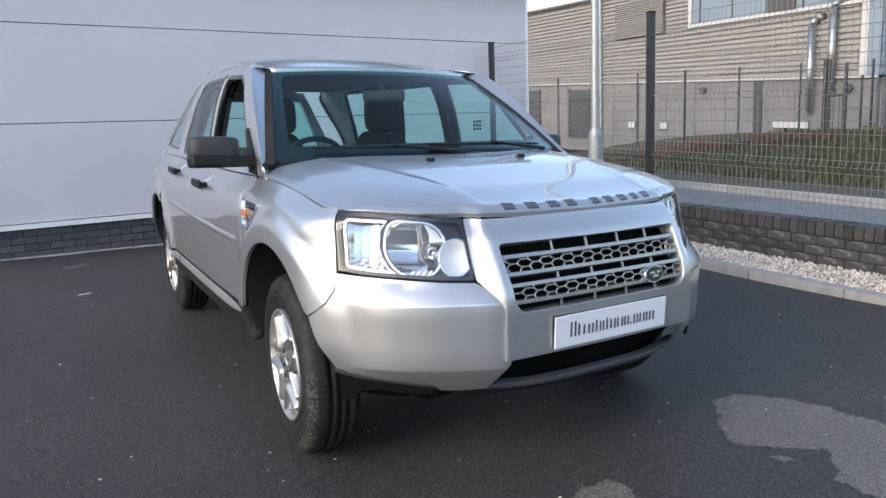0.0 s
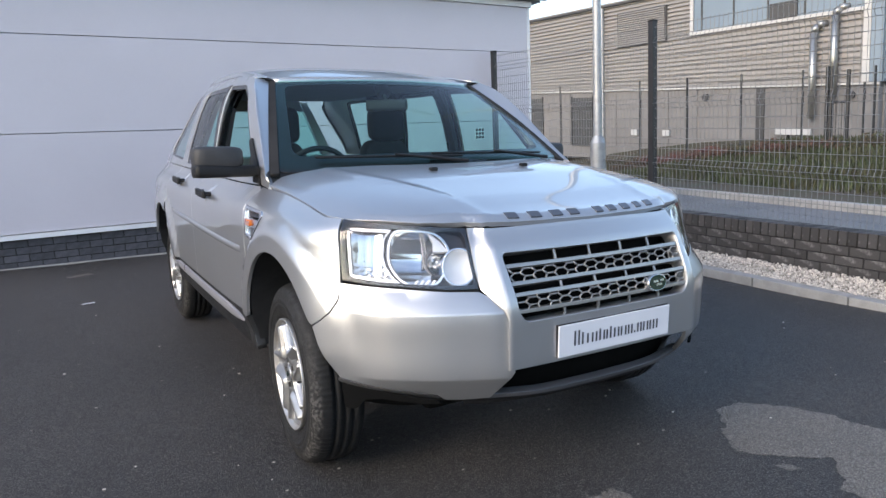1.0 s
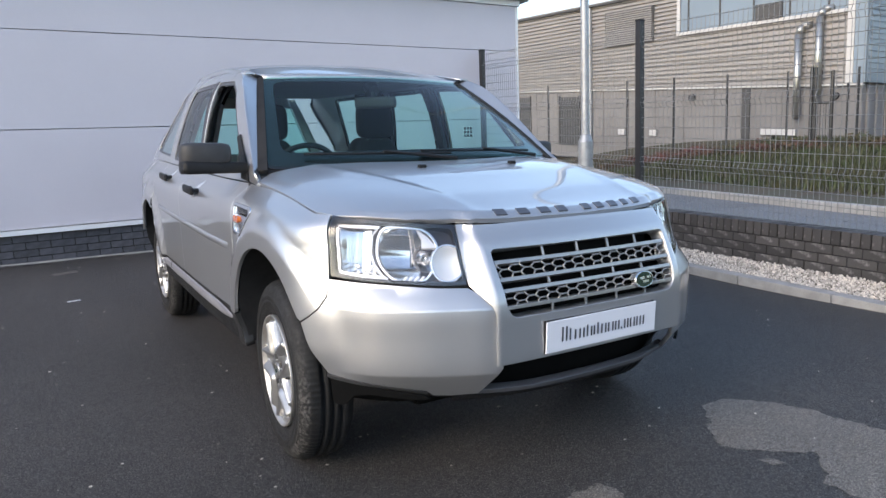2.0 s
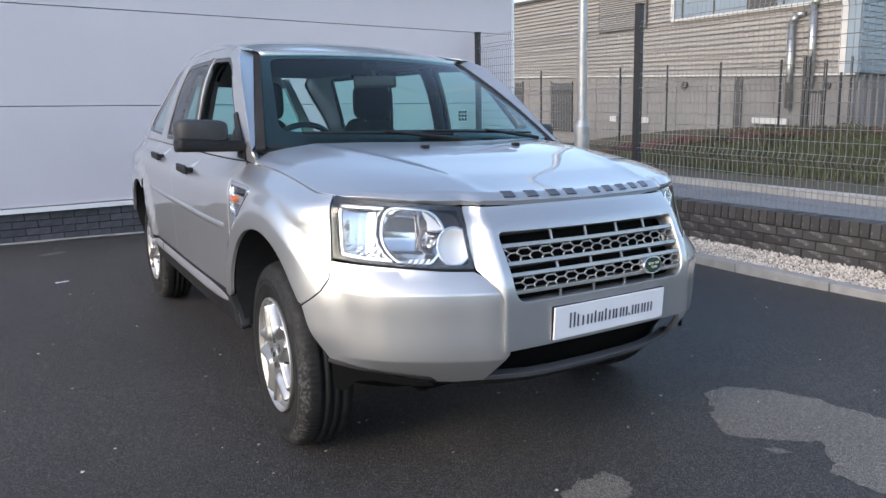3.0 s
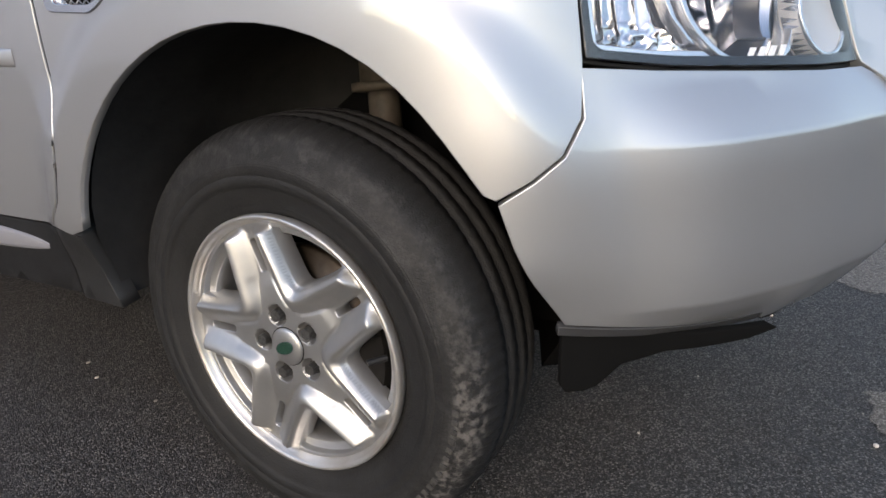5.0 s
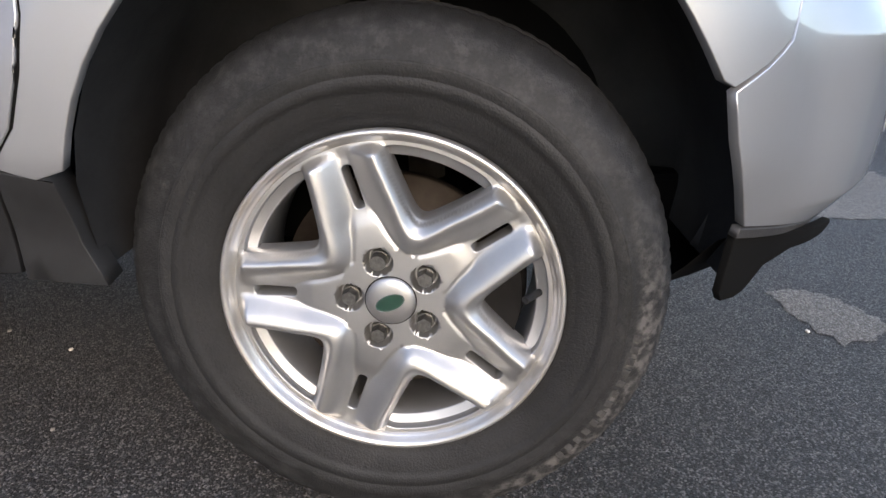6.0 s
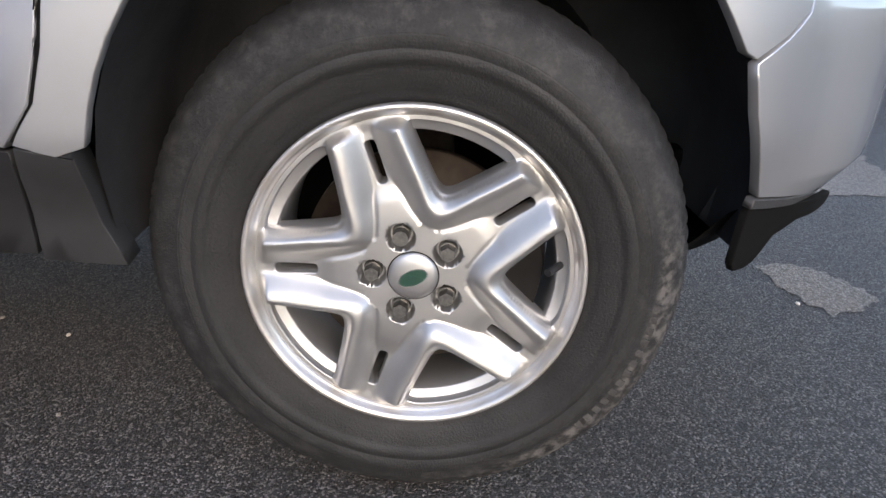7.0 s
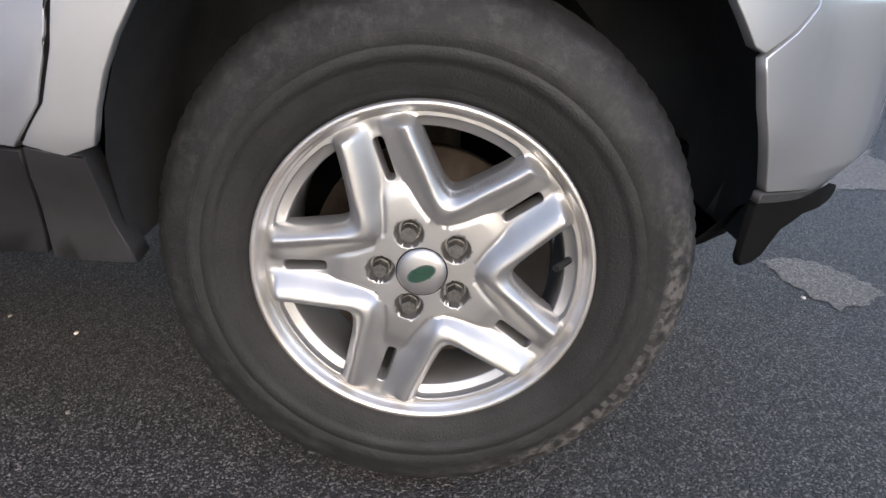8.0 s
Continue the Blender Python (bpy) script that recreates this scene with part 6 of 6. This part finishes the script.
def tufts(name, count, pick, size, mat, lean, label, category):
    verts, faces = [], []
    for _ in range(count):
        p, k = pick()
        h = size * rng.uniform(.5, 1.3) * k
        w = rng.uniform(0, 6.28)
        tip = Vector((math.cos(w) * lean * h, math.sin(w) * lean * h, h))
        side = Vector((-math.sin(w), math.cos(w), 0)) * h * .09
        i = len(verts)
        verts.extend((p - side, p + side, p + tip * .55 + side * .7, p + tip))
        faces.extend(((i, i + 1, i + 2), (i, i + 2, i + 3)))
    return tagged(sheet(name, verts, faces, mat, smooth=False), label, category, kind="stuff")


def verge_point():
    v, u = rng.uniform(-3, 17), rng.uniform(.15, 1.0)**1.0 * 9
    x, y = 5.9 + .387 * v + u * .92, -1.6 + .92 * v - u * .387
    return Vector((x, y, verge_z(x, y) - .01)), 1.0


tufts("grass", 30000, verge_point, .17, GRASS, .5, "rough green and yellow grass on the verge", "grass")


def shrub_point():
    s = rng.uniform(-4, 16)
    d = rng.gauss(0, .35)
    p = R0 + RD * s + FAR_O * (.9 + d)
    k = .6 + .5 * noise.noise(Vector((s * 1.3, d, 2)))
    return Vector((p.x, p.y, verge_z(p.x, p.y) + rng.uniform(0, .45) * k)), k


def leaves(name, count, pick, size, mat, label, category):
    verts, faces = [], []
    for _ in range(count):
        p, k = pick()
        a = Vector((rng.gauss(0, 1), rng.gauss(0, 1), rng.gauss(0, 1))).normalized() * size * rng.uniform(.5, 1.2)
        b = a.orthogonal().normalized() * a.length * .45
        i = len(verts)
        verts.extend((p - a, p + b, p + a, p - b))
        faces.append((i, i + 1, i + 2, i + 3))
    return tagged(sheet(name, verts, faces, mat, smooth=False), label, category, kind="stuff")


leaves("shrubs", 14000, shrub_point, .06, SHRUB, "low straggly shrubs with reddish and green leaves", "shrub")

stone = bmesh.new()
bmesh.ops.create_icosphere(stone, subdivisions=1, radius=1)
sv = [v.co.copy() for v in stone.verts]
sf = [tuple(v.index for v in f.verts) for f in stone.faces]
stone.free()
verts, faces = [], []
for _ in range(11000):
    y, o = rng.uniform(-1.6, 3.8), rng.uniform(.005, .36)
    r = rng.uniform(.005, .013)
    c = Vector(side_pt(y, o, .163 + .042 * max(0.0, 1 - o / .355)**1.5 + r * .3 + .012 * rng.random()))
    q = Euler((rng.uniform(0, 6), rng.uniform(0, 6), rng.uniform(0, 6))).to_matrix()
    k = Vector((rng.uniform(.8, 1.5), rng.uniform(.6, 1), rng.uniform(.5, .8)))
    i = len(verts)
    verts += [c + q @ Vector((v.x * k.x, v.y * k.y, v.z * k.z)) * r for v in sv]
    faces += [tuple(i + a for a in f) for f in sf]
tagged(sheet("gravel", verts, faces, GRAVEL, smooth=False), "pale cream gravel chippings in a strip behind the kerb", "gravel", kind="stuff")

# small pale litter flecks on the tarmac
verts, faces = [], []
for _ in range(420):
    x, y = rng.uniform(-5, 3), rng.uniform(-2.2, 5.4)
    r = rng.uniform(.002, .006)
    if rng.random() < .02:
        r *= 2.2
    c = Vector((x, y, ground_z(x, y) + r * .4))
    i = len(verts)
    verts += [c + Vector((v.x * r * 1.4, v.y * r, v.z * r * .6)) for v in sv]
    faces += [tuple(i + a for a in f) for f in sf]
tagged(sheet("grit", verts, faces, GRAVEL, smooth=False), "scattered pale grit on the tarmac", "grit", kind="stuff")
bm = bmesh.new()
box(bm, (-.045, -.012, 0), (.05, .012, .006), .003)
tagged(part("litter", bm, FLASHING, loc=Matrix.Translation((-1.453, 3.531, ground_z(-1.453, 3.531) + .002)) @ Matrix.Rotation(.3, 4, "Z")), "small white scrap of litter on the tarmac", "litter")

# ---- brickwork, one brick at a time ----
bm = bmesh.new()
box(bm, (0, 0, 0), (.2155, .10, .0655), .003)
brick_me = bpy.data.meshes.new("brick")
bm.to_mesh(brick_me)
bm.free()
brick_me.materials.append(BRICK)
tilt = math.atan(.016)
for row in range(5):
    z = .528 - .075 * (row + 1)
    for i in range(48):
        x = -6.6 + .2255 * i + (.113 if row % 2 else 0)
        if x > 4.4:
            continue
        p = Vector(wall_pt(x, rng.uniform(-.012, -.008) + .0, z + rng.uniform(-.001, .001)))
        linked("brick", brick_me, BRICK, wall_north, loc=Matrix.Translation(p) @ Matrix.Rotation(math.atan(WALL_S), 4, "Z") @ Matrix.Rotation(-tilt, 4, "Y"))
bm = bmesh.new()
box(bm, (0, 0, 0), (.102, .2155, .0655), .004)
dark_me = bpy.data.meshes.new("brick")
bm.to_mesh(dark_me)
bm.free()
dark_me.materials.append(BRICK_DARK)
bm = bmesh.new()
box(bm, (0, 0, 0), (.21, .0655, .106), .005)
cope_me = bpy.data.meshes.new("coping_brick")
bm.to_mesh(cope_me)
bm.free()
cope_me.materials.append(BRICK_DARK)
turn = Matrix.Rotation(-math.atan(SIDE_S), 4, "Z") @ Matrix.Rotation(math.atan(.030), 4, "X")
for row in range(4):
    z = .435 - .075 * (row + 1) + .003
    for i in range(34):
        y = -2.9 + .2255 * i + (.113 if row % 2 else 0)
        linked("brick", dark_me, BRICK_DARK, garden_wall, loc=Matrix.Translation(side_pt(y, rng.uniform(-.004, .003), z)) @ turn)
for i in range(104):
    y = -2.9 + .0755 * i
    linked("coping_brick", cope_me, BRICK_DARK, garden_wall, loc=Matrix.Translation(side_pt(y, rng.uniform(.002, .008), .440 + rng.uniform(-.002, .002))) @ turn)
